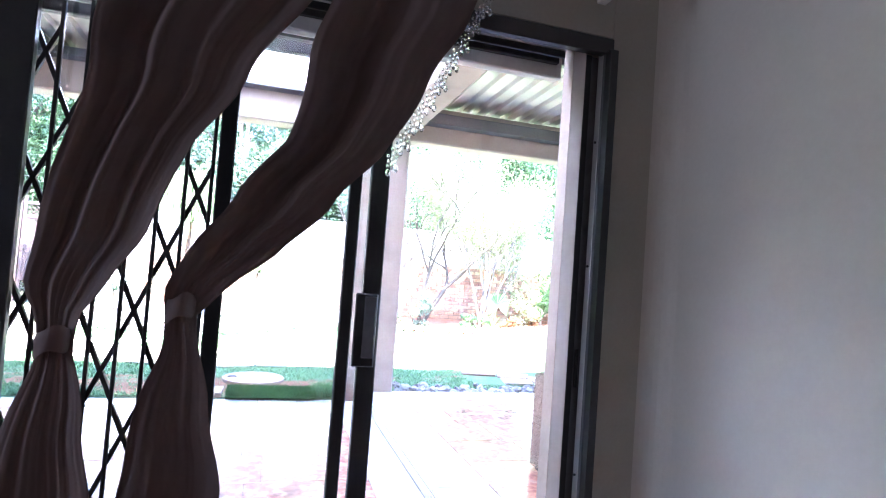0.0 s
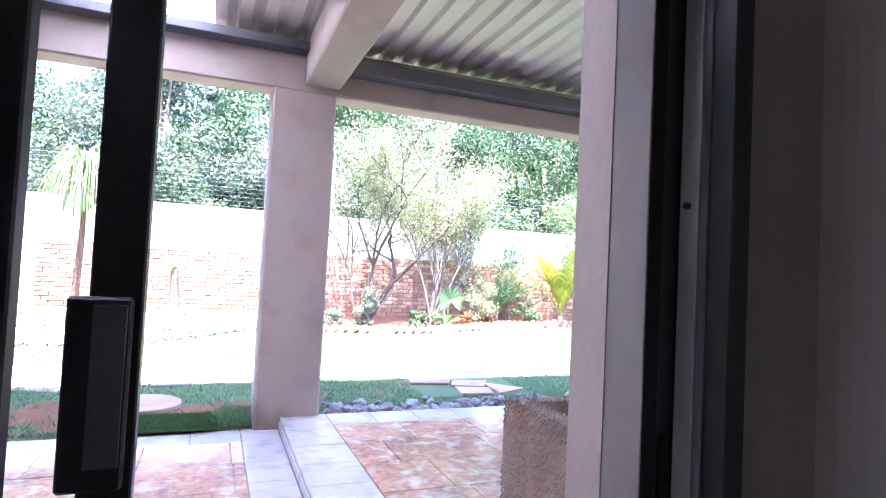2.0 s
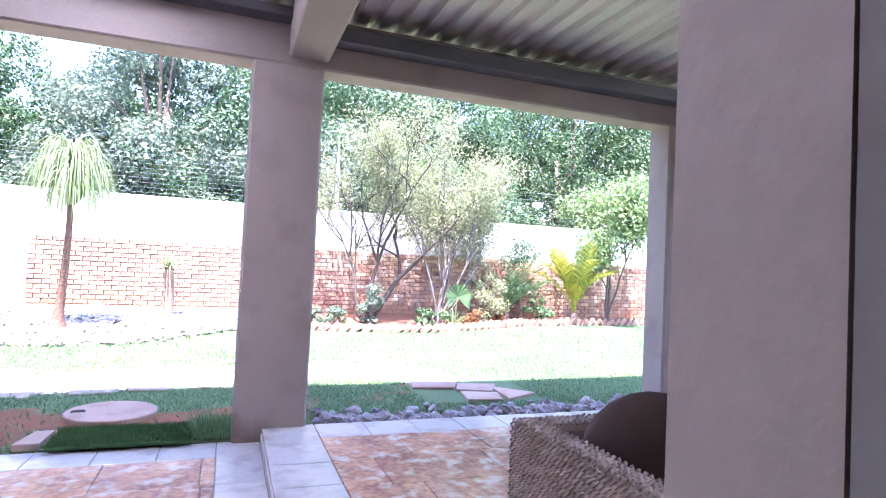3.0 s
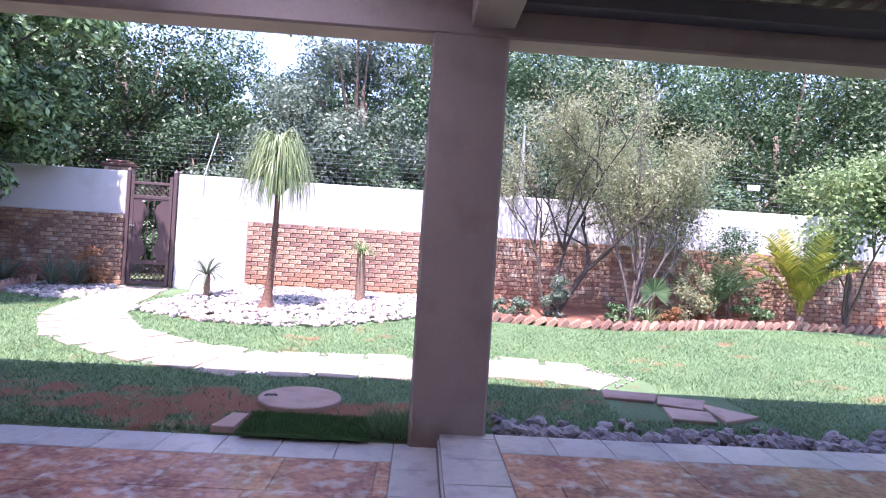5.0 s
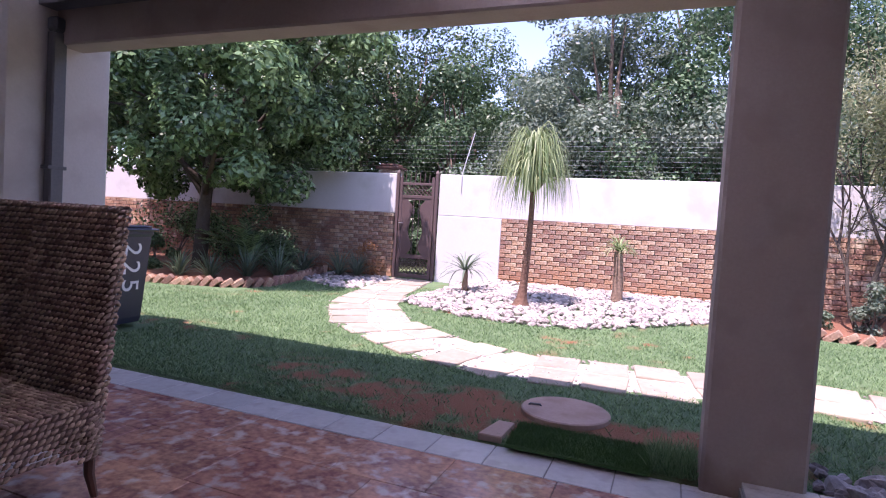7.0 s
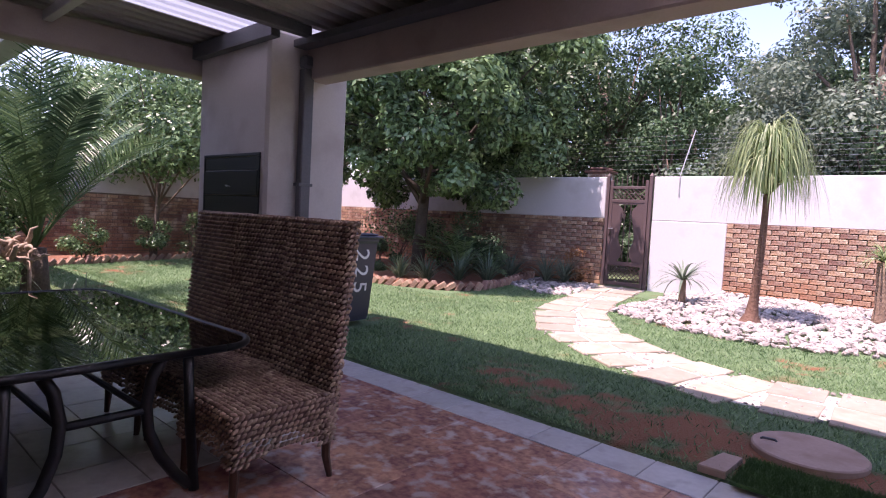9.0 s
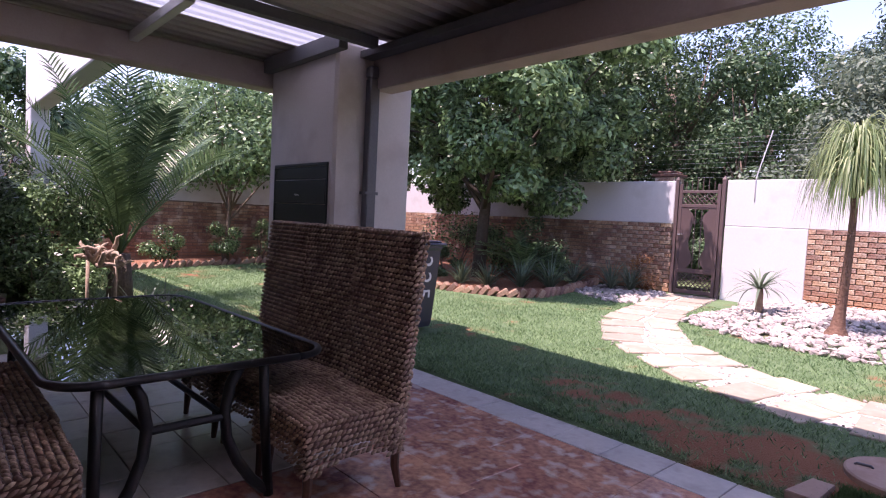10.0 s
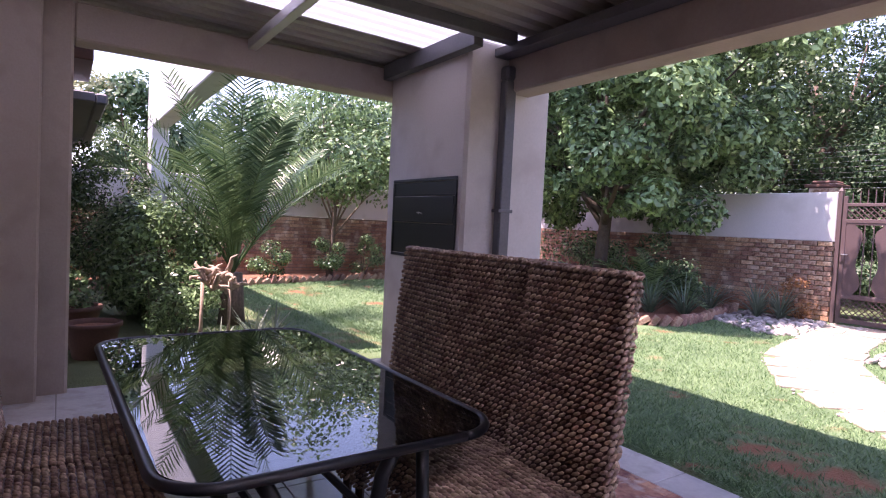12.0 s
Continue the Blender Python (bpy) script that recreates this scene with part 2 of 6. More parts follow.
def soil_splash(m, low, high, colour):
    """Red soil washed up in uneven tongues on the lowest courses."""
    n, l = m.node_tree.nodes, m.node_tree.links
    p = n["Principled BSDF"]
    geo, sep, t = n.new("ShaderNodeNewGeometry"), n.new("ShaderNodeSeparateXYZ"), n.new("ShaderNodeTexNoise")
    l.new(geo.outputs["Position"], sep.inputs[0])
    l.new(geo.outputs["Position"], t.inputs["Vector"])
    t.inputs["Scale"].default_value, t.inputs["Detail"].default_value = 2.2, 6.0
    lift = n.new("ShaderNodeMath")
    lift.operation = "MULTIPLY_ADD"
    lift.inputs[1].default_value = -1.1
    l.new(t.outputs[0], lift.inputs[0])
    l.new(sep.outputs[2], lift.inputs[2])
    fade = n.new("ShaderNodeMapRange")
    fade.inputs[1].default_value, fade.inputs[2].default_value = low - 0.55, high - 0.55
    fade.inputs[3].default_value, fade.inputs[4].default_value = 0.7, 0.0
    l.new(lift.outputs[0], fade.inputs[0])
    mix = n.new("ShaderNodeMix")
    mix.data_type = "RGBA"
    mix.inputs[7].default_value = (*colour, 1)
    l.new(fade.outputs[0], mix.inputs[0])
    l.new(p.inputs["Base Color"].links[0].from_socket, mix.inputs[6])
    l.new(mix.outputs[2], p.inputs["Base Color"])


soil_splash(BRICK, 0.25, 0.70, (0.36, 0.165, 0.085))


# ---- geometry helpers ----
class Geo:
    """Collects vertices and faces of one mesh."""

    def __init__(self):
        self.v, self.f = [], []

    def add(self, verts, faces):
        k = len(self.v)
        self.v.extend(verts)
        self.f.extend([tuple(i + k for i in f) for f in faces])
        return self

    def box(self, x0, x1, y0, y1, z0, z1, b=0.004, m=None):
        """A box with chamfered edges."""
        lo, hi = (x0, y0, z0), (x1, y1, z1)
        b = min(b, 0.45 * min(x1 - x0, y1 - y0, z1 - z0))
        vs, idx = [], {}
        for sx in (0, 1):
            for sy in (0, 1):
                for sz in (0, 1):
                    s = (sx, sy, sz)
                    for ax in range(3):
                        p = []
                        for k in range(3):
                            base = hi[k] if s[k] else lo[k]
                            p.append(base if k == ax else base + (-b if s[k] else b))
                        idx[(s, ax)] = len(vs)
                        vs.append(tuple(p))
        fs = []
        for ax in range(3):
            u, w = (ax + 1) % 3, (ax + 2) % 3
            for side in (0, 1):
                ring = []
                for a, c in ((0, 0), (1, 0), (1, 1), (0, 1)):
                    s = [0, 0, 0]
                    s[ax], s[u], s[w] = side, a, c
                    ring.append(idx[(tuple(s), ax)])
                fs.append(ring if side else ring[::-1])
            for a in (0, 1):
                for c in (0, 1):
                    s0, s1 = [0, 0, 0], [0, 0, 0]
                    s0[u], s0[w], s1[u], s1[w] = a, c, a, c
                    s1[ax] = 1
                    q = [idx[(tuple(s0), u)], idx[(tuple(s1), u)], idx[(tuple(s1), w)], idx[(tuple(s0), w)]]
                    fs.append(q if a == c else q[::-1])
        for sx in (0, 1):
            for sy in (0, 1):
                for sz in (0, 1):
                    t = [idx[((sx, sy, sz), k)] for k in range(3)]
                    fs.append(t if (sx + sy + sz) % 2 else t[::-1])
        if m is not None:
            vs = [tuple(m @ Vector(p)) for p in vs]
        return self.add(vs, fs)

    def tube(self, pts, radii, n=8, cap=True):
        """A tapered tube along points."""
        pts = [Vector(p) for p in pts]
        rings, vs, fs = len(pts), [], []
        side = None
        for i, p in enumerate(pts):
            d = (pts[min(i + 1, rings - 1)] - pts[max(i - 1, 0)]).normalized()
            if side is None:
                side = d.orthogonal().normalized()
            side = (side - d * side.dot(d)).normalized()
            up = d.cross(side)
            r = radii[i] if hasattr(radii, "__len__") else radii
            for k in range(n):
                a = 2 * math.pi * k / n
                vs.append(tuple(p + side * (r * math.cos(a)) + up * (r * math.sin(a))))
        for i in range(rings - 1):
            for k in range(n):
                a, c = i * n + k, i * n + (k + 1) % n
                fs.append((a, c, c + n, a + n))
        if cap:
            fs.append(tuple(range(n))[::-1])
            fs.append(tuple((rings - 1) * n + k for k in range(n)))
        return self.add(vs, fs)

    def lump(self, c, rx, ry, rz, rot=None, u=6, w=4, rough=0.0, rng=None):
        """A rounded lump, uneven by rough."""
        vs, fs = [], []
        rot = rot or Matrix.Identity(3)
        for j in range(w + 1):
            ph = math.pi * j / w
            for i in range(1 if j in (0, w) else u):
                th = 2 * math.pi * i / u
                k = 1 + (rng.uniform(-rough, rough) if rng else 0)
                p = Vector((rx * math.sin(ph) * math.cos(th) * k, ry * math.sin(ph) * math.sin(th) * k, rz * math.cos(ph) * k))
                vs.append(tuple(Vector(c) + rot @ p))
        row = lambda j, i: 0 if j == 0 else (1 + (w - 1) * u if j == w else 1 + (j - 1) * u + i % u)
        for j in range(w):
            for i in range(u):
                a, b, d, e = row(j, i), row(j + 1, i), row(j + 1, i + 1), row(j, i + 1)
                f = [a, b, d, e]
                f = [x for k, x in enumerate(f) if x not in f[:k]]
                fs.append(tuple(f))
        return self.add(vs, fs)

    def mesh(self, name, smooth=False):
        me = bpy.data.meshes.new(name)
        me.from_pydata(self.v, [], self.f)
        if smooth:
            me.polygons.foreach_set("use_smooth", [True] * len(me.polygons))
        me.update()
        return me


def obj(name, geo, material, parent=None, label="", smooth=False, kind=""):
    me = geo if isinstance(geo, bpy.types.Mesh) else geo.mesh(name, smooth)
    if not me.materials:
        me.materials.append(material)
    ob = new(name, me)
    if parent is not None:
        ob.parent = parent
    return tagged(ob, label=label, kind=kind)


part = obj


def thing(name, label, category, at=(0, 0, 0), group="", turn=0):
    e = new(name)
    e.empty_display_size = 0.1
    e.matrix_basis = pose(*at, 0, 0, turn)
    return tagged(e, label, category, group)


def structure(name, geo, material, label, category, smooth=False):
    return tagged(obj(name, geo, material, None, "", smooth), label, category, kind="structure")


def box(*a, **k):
    return Geo().box(*a, **k)


def quads_mesh(name, verts, material, per=4):
    """A mesh of loose polygons from an array of corners."""
    verts = np.asarray(verts, dtype=np.float32).reshape(-1, 3)
    nf = len(verts) // per
    me = bpy.data.meshes.new(name)
    me.vertices.add(len(verts))
    me.vertices.foreach_set("co", verts.ravel())
    me.loops.add(len(verts))
    me.loops.foreach_set("vertex_index", np.arange(len(verts), dtype=np.int32))
    me.polygons.add(nf)
    me.polygons.foreach_set("loop_start", np.arange(nf, dtype=np.int32) * per)
    me.update(calc_edges=True)
    me.materials.append(material)
    return me


def leaf_quads(centres, size, rng, up=0.5, slim=0.5, droop=0.0, out=None):
    """Leaf-shaped quads at the given centres, tilted at random with a leaning to face up."""
    n = len(centres)
    nrm = rng.normal(size=(n, 3))
    nrm[:, 2] += up * 2
    if out is not None:
        nrm = nrm * 0.62 + out * 1.15
    nrm /= np.linalg.norm(nrm, axis=1, keepdims=True)
    d = rng.normal(size=(n, 3))
    d[:, 2] -= droop
    d -= nrm * np.sum(d * nrm, axis=1, keepdims=True)
    d /= np.linalg.norm(d, axis=1, keepdims=True)
    s = np.cross(nrm, d)
    L = (size * rng.uniform(0.6, 1.3, n))[:, None]
    w = L * slim
    q = np.stack([centres - d * L * 0.5, centres + s * w * 0.5 + d * L * 0.05, centres + d * L * 0.5, centres - s * w * 0.5 + d * L * 0.05], axis=1)
    return q.reshape(-1, 3)


def clump_points(clumps, n, rng, hollow=0.35):
    """Points spread through round clumps (x, y, z, r), denser to their outside."""
    c = np.array(clumps, dtype=float)
    wgt = c[:, 3] ** 2
    pick = rng.choice(len(c), n, p=wgt / wgt.sum())
    d = rng.normal(size=(n, 3))
    d /= np.linalg.norm(d, axis=1, keepdims=True)
    r = (hollow + (1 - hollow) * rng.random(n) ** 0.5)[:, None] * c[pick, 3][:, None]
    p = c[pick, :3] + d * r * np.array((1, 1, 0.8))
    return p, d


# ---- structure ----
WALL_Y, GATE_X0, GATE_X1 = 12.49, -4.24, -3.34


def soil_amount(x, y):
    """How bare the lawn is, 0 to 1."""
    n = noise.noise(Vector((x * 0.9, y * 1.3, 0.3))) * 0.7 + noise.noise(Vector((x * 3.1, y * 3.7, 2.3))) * 0.65 + noise.noise(Vector((x * 8, y * 8, 1.3))) * 0.75
    bare = -0.72
    if -2.3 < x < 3.2:
        bare += 1.5 * math.exp(-((y - 5.98) / 0.48) ** 2) * math.exp(-((x + 0.4) / 2.0) ** 4)
    bare += 0.95 * math.exp(-((x - 0.15) ** 2 / 0.25 + (y - 8.55) ** 2 / 0.05))
    if x < -8.5:
        bare += 0.5 * math.exp(-((x + 11.8) / 1.2) ** 2)
    return min(1, max(0, (bare + n * 1.5 - 0.02) * 1.9))


def ground_z(x, y):
    if y < 5.40 and -5.5 < x < 5.9:
        return -0.10
    z = 0.012 + 0.026 * (min(max(y, 5.4), 13) - 5.4)
    bed = min(1, max(0, (y - 9.4) / 1.6)) if -2.5 < x < 2.4 else 0
    z += 0.10 * bed * min(1, (x + 2.5) / 0.5) * min(1, (2.4 - x) / 0.6) if bed else 0
    return z + 0.012 * noise.noise(Vector((x * 1.7, y * 1.7, 0)))


gx = np.concatenate([[-300, -120, -60, -30], np.arange(-16, -5, 0.22), np.arange(-5, 5.2, 0.085), np.arange(5.2, 12.5, 0.22), [30, 60, 120, 300]])
gy = np.concatenate([[-300, -100, -40, -12], np.arange(-5, 5.3, 0.6), np.arange(5.36, 9.6, 0.085), np.arange(9.6, 13, 0.2), [16, 25, 60, 150, 400]])
g = Geo()
soil_vals = []
for y in gy:
    for x in gx:
        g.v.append((x, y, ground_z(x, y)))
        soil_vals.append(soil_amount(x, y) if 5 < y < 13 and -16 < x < 13 else 0.2)
nx = len(gx)
for j in range(len(gy) - 1):
    for i in range(nx - 1):
        g.f.append((j * nx + i, j * nx + i + 1, (j + 1) * nx + i + 1, (j + 1) * nx + i))
LAWN = mat("lawn", (0.055, 0.11, 0.045), (0.14, 0.22, 0.10), 0.95, 70, 2.5, 0.8, depth=0.02)
ln, ll = LAWN.node_tree.nodes, LAWN.node_tree.links
lp = ln["Principled BSDF"]
att = ln.new("ShaderNodeAttribute")
att.attribute_name = "soil"
sn = ln.new("ShaderNodeTexNoise")
sn.inputs["Scale"].default_value, sn.inputs["Detail"].default_value = 14.0, 6.0
smx = ln.new("ShaderNodeMix")
smx.data_type = "RGBA"
smx.inputs[6].default_value, smx.inputs[7].default_value = (0.15, 0.055, 0.024, 1), (0.28, 0.118, 0.055, 1)
ll.new(sn.outputs[0], smx.inputs[0])
smix = ln.new("ShaderNodeMix")
smix.data_type = "RGBA"
ll.new(att.outputs["Fac"], smix.inputs[0])
ll.new(lp.inputs["Base Color"].links[0].from_socket, smix.inputs[6])
ll.new(smx.outputs[2], smix.inputs[7])
ll.new(smix.outputs[2], lp.inputs["Base Color"])
gm = g.mesh("ground", True)
gm.attributes.new("soil", "FLOAT", "POINT").data.foreach_set("value", np.array(soil_vals, dtype=np.float32))
ground = structure("ground", gm, LAWN, "mown green lawn with bare red soil patches", "lawn")

# boundary wall along the garden, with a gate gap
wall = structure("wall_north", box(GATE_X1 + 0.02, 12.0, WALL_Y, WALL_Y + 0.22, 1.50, 2.30, 0.012), WALL_WHITE, "white plastered garden wall above a face brick base", "wall")
part("wall_core", box(-2.02, 12.0, WALL_Y + 0.015, WALL_Y + 0.21, -0.1, 1.498), MORTAR, wall)
part("plain_panel", box(GATE_X1 + 0.02, -2.024, WALL_Y - 0.004, WALL_Y + 0.21, -0.1, 1.497, 0.01), WALL_WHITE, wall)
wall_w = structure("wall_west", box(-13.6, GATE_X0 - 0.02, WALL_Y, WALL_Y + 0.22, 1.50, 2.30, 0.012), WALL_WHITE, "white plastered wall with brick base in tree shade", "wall")
part("wall_core", box(-13.6, GATE_X0 - 0.02, WALL_Y + 0.015, WALL_Y + 0.21, -0.1, 1.498), MORTAR, wall_w)
wall_s = structure("wall_side", box(-13.82, -13.6, 0.0, WALL_Y + 0.22, 1.50, 2.30, 0.012), WALL_WHITE, "white plastered side wall with brick base", "wall")
part("wall_core", box(-13.81, -13.615, 0.0, WALL_Y + 0.21, -0.1, 1.498), MORTAR, wall_s)
structure("wall_east", box(12.0, 12.22, -6, WALL_Y + 0.22, -0.1, 2.3, 0.012), WALL_WHITE, "white plastered garden wall", "wall")

# patio slabs: lower floor, raised floor, room floor
STEP_X, EDGE_Y, HOUSE_Y = 1.38, 5.42, 1.39
floor_low = structure("floor", box(-5.5, STEP_X, HOUSE_Y - 0.2, EDGE_Y, -0.12, -0.006), GROUT, "covered patio floor of pale and mottled red tiles", "patio floor")
floor_up = structure("floor_raised", box(STEP_X, 5.9, HOUSE_Y - 0.2, EDGE_Y, -0.12, 0.084), GROUT, "raised patio floor of mottled tiles with pale border", "patio floor")
# unseen room floor takes the darker tile, which bounces less light
structure("floor_room", box(-3.2, 1.606, -4.6, HOUSE_Y - 0.2, -0.12, 0.0), SLATE, "mottled tiled room floor", "floor")

# columns and beams of the patio
COL = (1.18, 1.675, 5.37, 5.65)
PLASTER_FOOT = PLASTER.copy()
soil_splash(PLASTER_FOOT, -0.03, 0.22, (0.17, 0.095, 0.07))
structure("column", box(COL[0], COL[1], COL[2], COL[3], -0.05, 2.66, 0.018), PLASTER_FOOT, "mauve plastered square patio column, soil-stained at its foot", "column")
structure("column_east", box(4.80, 5.26, 5.37, 5.65, -0.05, 2.66, 0.018), PLASTER_FOOT, "mauve plastered patio column near the rocks", "column")
structure("beam_front", box(-3.99, 6.2, 5.372, 5.62, 2.645, 3.02, 0.015), PLASTER, "mauve plastered beam along the patio front", "beam")
structure("beam_cross", box(1.42, 1.70, HOUSE_Y, 5.37, 2.70, 3.04, 0.012), PLASTER, "plastered cross beam over the patio step", "beam")
structure("beam_end", box(-5.62, -5.362, 2.2, 5.37, 2.76, 3.05, 0.015), PLASTER, "mauve plastered beam at the patio end", "beam")
structure("beam_house_step", box(1.40, 1.72, HOUSE_Y + 0.0, HOUSE_Y + 0.03, 2.0, 2.7, 0.01), PLASTER, "plastered pilaster under the cross beam", "beam")
structure("pilaster_west", box(-5.358, -5.2, HOUSE_Y, 2.0, -0.05, 3.05, 0.012), PLASTER, "plastered pilaster beside the house pier", "pier")
pier = structure("pier_west", box(-6.2, -5.36, HOUSE_Y - 0.1, 2.2, -0.05, 3.05, 0.02), PLASTER, "mauve plastered house pier at the patio end", "pier")

structure("wall_patio_east", Geo().box(5.28, 5.46, HOUSE_Y + 0.004, 1.9, -0.1, 2.12, 0.01).box(5.28, 5.46, HOUSE_Y + 0.004, 5.366, 2.122, 2.82, 0.01), WALL_WHITE, "plain plastered wall over the glazed patio end", "wall")

# house wall with the sliding-door opening, room shell
DOOR_X0, DOOR_X1, HEAD = -1.75, 1.31, 2.03
INNER_Y = 1.245
hw = Geo().box(DOOR_X1 + 0.086, 6.2, INNER_Y, HOUSE_Y, -0.1, 3.1, 0.003).box(-6.2, DOOR_X0, INNER_Y, HOUSE_Y, -0.1, 3.1, 0.003)
hw.box(DOOR_X0, DOOR_X1 + 0.086, INNER_Y, HOUSE_Y, HEAD + 0.05, 3.1, 0.003)
structure("wall_house", hw, PLASTER, "plastered house wall round the sliding door", "wall")
def upright(poly, z0, z1):
    """A prism standing on a plan outline."""
    n = len(poly)
    return Geo().add([(x, y, z) for z in (z0, z1) for x, y in poly], [tuple(range(n))[::-1], tuple(n + k for k in range(n))] + [(k, (k + 1) % n, n + (k + 1) % n, n + k) for k in range(n)])


structure("door_nib", upright([(1.286, 1.389), (1.2745, 1.303), (1.392, 1.303), (1.392, 1.389)], -0.01, HEAD + 0.05), PLASTER, "plastered door reveal", "door reveal")
structure("door_head_lining", box(DOOR_X0, 1.256, 1.344, 1.388, HEAD - 0.06, HEAD + 0.048, 0.004), PAINT_WHITE, "white painted soffit over the sliding door", "door reveal")
structure("door_lining", upright([(1.2755, 1.302), (1.2935, 1.2605), (1.2955, 1.2605), (1.2955, 1.276), (1.392, 1.276), (1.392, 1.302)], -0.01, HEAD + 0.05), BRAAI_PLASTER, "cream painted inner door reveal", "door reveal")
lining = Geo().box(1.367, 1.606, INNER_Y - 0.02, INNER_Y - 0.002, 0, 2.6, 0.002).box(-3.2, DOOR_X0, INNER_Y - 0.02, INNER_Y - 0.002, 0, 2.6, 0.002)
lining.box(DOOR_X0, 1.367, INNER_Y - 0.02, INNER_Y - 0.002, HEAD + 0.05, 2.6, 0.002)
structure("wall_room_north", lining, ROOM_SHADED, "painted room wall round the door", "wall")
structure("wall_room_east", box(1.606, 1.80, -4.6, INNER_Y - 0.02, -0.1, 2.6, 0.003), ROOM_WALL, "plain pale painted room wall", "wall")
# opening in this unseen wall is assumed, made for the added fill lamp
structure("wall_room_west", Geo().box(-3.4, -3.2, -4.6, -0.4, -0.1, 2.6, 0.003).box(-3.4, -3.2, 1.16, INNER_Y - 0.02, -0.1, 2.6, 0.003).box(-3.4, -3.2, -0.4, 1.16, -0.1, 0.9, 0.003).box(-3.4, -3.2, -0.4, 1.16, 2.1, 2.6, 0.003), ROOM_WALL, "plain painted room wall", "wall")
# unseen rear wall in a dark colour, so less light bounces forward
structure("wall_room_south", box(-3.4, 1.80, -4.8, -4.6, -0.1, 2.6, 0.003), CUSHION, "unseen rear room wall, darkened to cut bounced light", "wall")
# fillet added so the shading turns softly between the two walls
arc = [(1.526 + 0.08 * math.cos(a), 1.145 + 0.08 * math.sin(a)) for a in np.linspace(0, math.pi / 2, 9)]
structure("corner_fillet", upright([(1.606, 1.225)] + arc[::-1], 0.0, 2.6), ROOM_WALL, "fillet added to soften the shading in the room corner", "wall")
structure("ceiling", box(-3.4, 1.80, -4.8, INNER_Y, 2.6, 2.7, 0.003), CEILING, "white painted room ceiling", "ceiling")


def sheet(x0, x1, y0, y1, z0, z1):
    """Ribbed roof sheeting, ribs along y; z0 at y0, z1 at y1."""
    s, x, prof = Geo(), x0, []
    while x < x1:
        for dx, dz in ((0.0, 0.0), (0.085, 0.0), (0.105, 0.036), (0.15, 0.036), (0.17, 0.0)):
            if x + dx <= x1:
                prof.append((x + dx, dz))
        x += 0.172
    prof.append((x1 + 0.004, 0.0))
    for side in (0.0, 0.006):
        for y, z in ((y0, z0), (y1, z1)):
            s.v.extend([(px, y, z + dz + side) for px, dz in prof])
    n = len(prof)
    for i in range(n - 1):
        s.f.append((i, n + i, n + i + 1, i + 1))
        s.f.append((2 * n + i, 2 * n + i + 1, 3 * n + i + 1, 3 * n + i))
    s.f.append((0, 2 * n, 3 * n, n))
    s.f.append((n - 1, 2 * n - 1, 4 * n - 1, 3 * n - 1))
    return s


RY0, RY1, RZ0, RZ1 = 1.2, 5.80, 3.16, 3.075
structure("roof_east", sheet(1.56, 6.3, RY0, RY1, RZ0, RZ1), ROOF_UNDER, "pale ribbed steel roof sheeting over the patio", "roof")
structure("roof_middle", sheet(-3.78, -0.25, RY0, RY1, RZ0, RZ1), ROOF_SHADED, "ribbed steel roof sheeting over the patio, darkened for shade", "roof")
structure("roof_step", sheet(0.73, 1.56, RY0, RY1, RZ0, RZ1), ROOF_UNDER, "pale ribbed steel roof sheeting beside the cross beam", "roof")
structure("roof_west", sheet(-5.9, -4.66, RY0, RY1, RZ0, RZ1), ROOF_SHADED, "ribbed steel roof sheeting at the patio end", "roof")
structure("roof_house", box(-8, 8, -6, RY0, 3.12, 3.2, 0.01), STEEL_GREY, "flat house roof", "roof")


def sheet_mat(name, tint):
    """Ribbed plastic sheet that scatters the daylight it lets through."""
    m = bpy.data.materials.new(name)
    m.use_nodes = True
    n, l = m.node_tree.nodes, m.node_tree.links
    tr, mix = n.new("ShaderNodeBsdfTranslucent"), n.new("ShaderNodeMixShader")
    tr.inputs["Color"].default_value = (*tint, 1)
    n["Principled BSDF"].inputs["Base Color"].default_value = (0.75, 0.78, 0.82, 1)
    mix.inputs[0].default_value = 0.85
    l.new(n["Principled BSDF"].outputs[0], mix.inputs[1])
    l.new(tr.outputs[0], mix.inputs[2])
    l.new(mix.outputs[0], n["Material Output"].inputs["Surface"])
    return m


structure("skylight_middle", sheet(-0.25, 0.73, RY0, RY1, RZ0, RZ1), sheet_mat("clear_sheet", (0.88, 0.90, 0.93)), "translucent white roof sheet above the patio", "skylight")
# same kind of sheet, its tint darkened so it glows less brightly
structure("skylight", sheet(-4.66, -3.78, RY0, RY1, RZ0, RZ1), sheet_mat("dimmed_sheet", (0.52, 0.55, 0.59)), "translucent roof sheet letting daylight in, tint darkened to dim it", "skylight")
for k, (x, y) in enumerate(((-5.6, 1.75), (-3.68, 3.62))):
    structure("purlin_%d" % (k + 1), box(x, 6.2, y, y + 0.06, 2.98, 3.09, 0.004), STEEL_GREY, "dark steel purlin under the roof sheets", "purlin")
structure("purlin_3", box(-5.36, 1.42, 5.22, 5.372, 2.93, 3.0, 0.004), STEEL_GREY, "grey steel channel along the front beam", "purlin")
structure("purlin_4", box(1.70, 6.2, 5.22, 5.372, 2.82, 2.93, 0.004), STEEL_GREY, "grey steel channel along the front beam", "purlin")
structure("purlin_5", box(-3.79, -3.69, 1.4, 5.22, 2.98, 3.07, 0.004), STEEL_GREY, "dark steel rafter beside the skylight", "rafter")
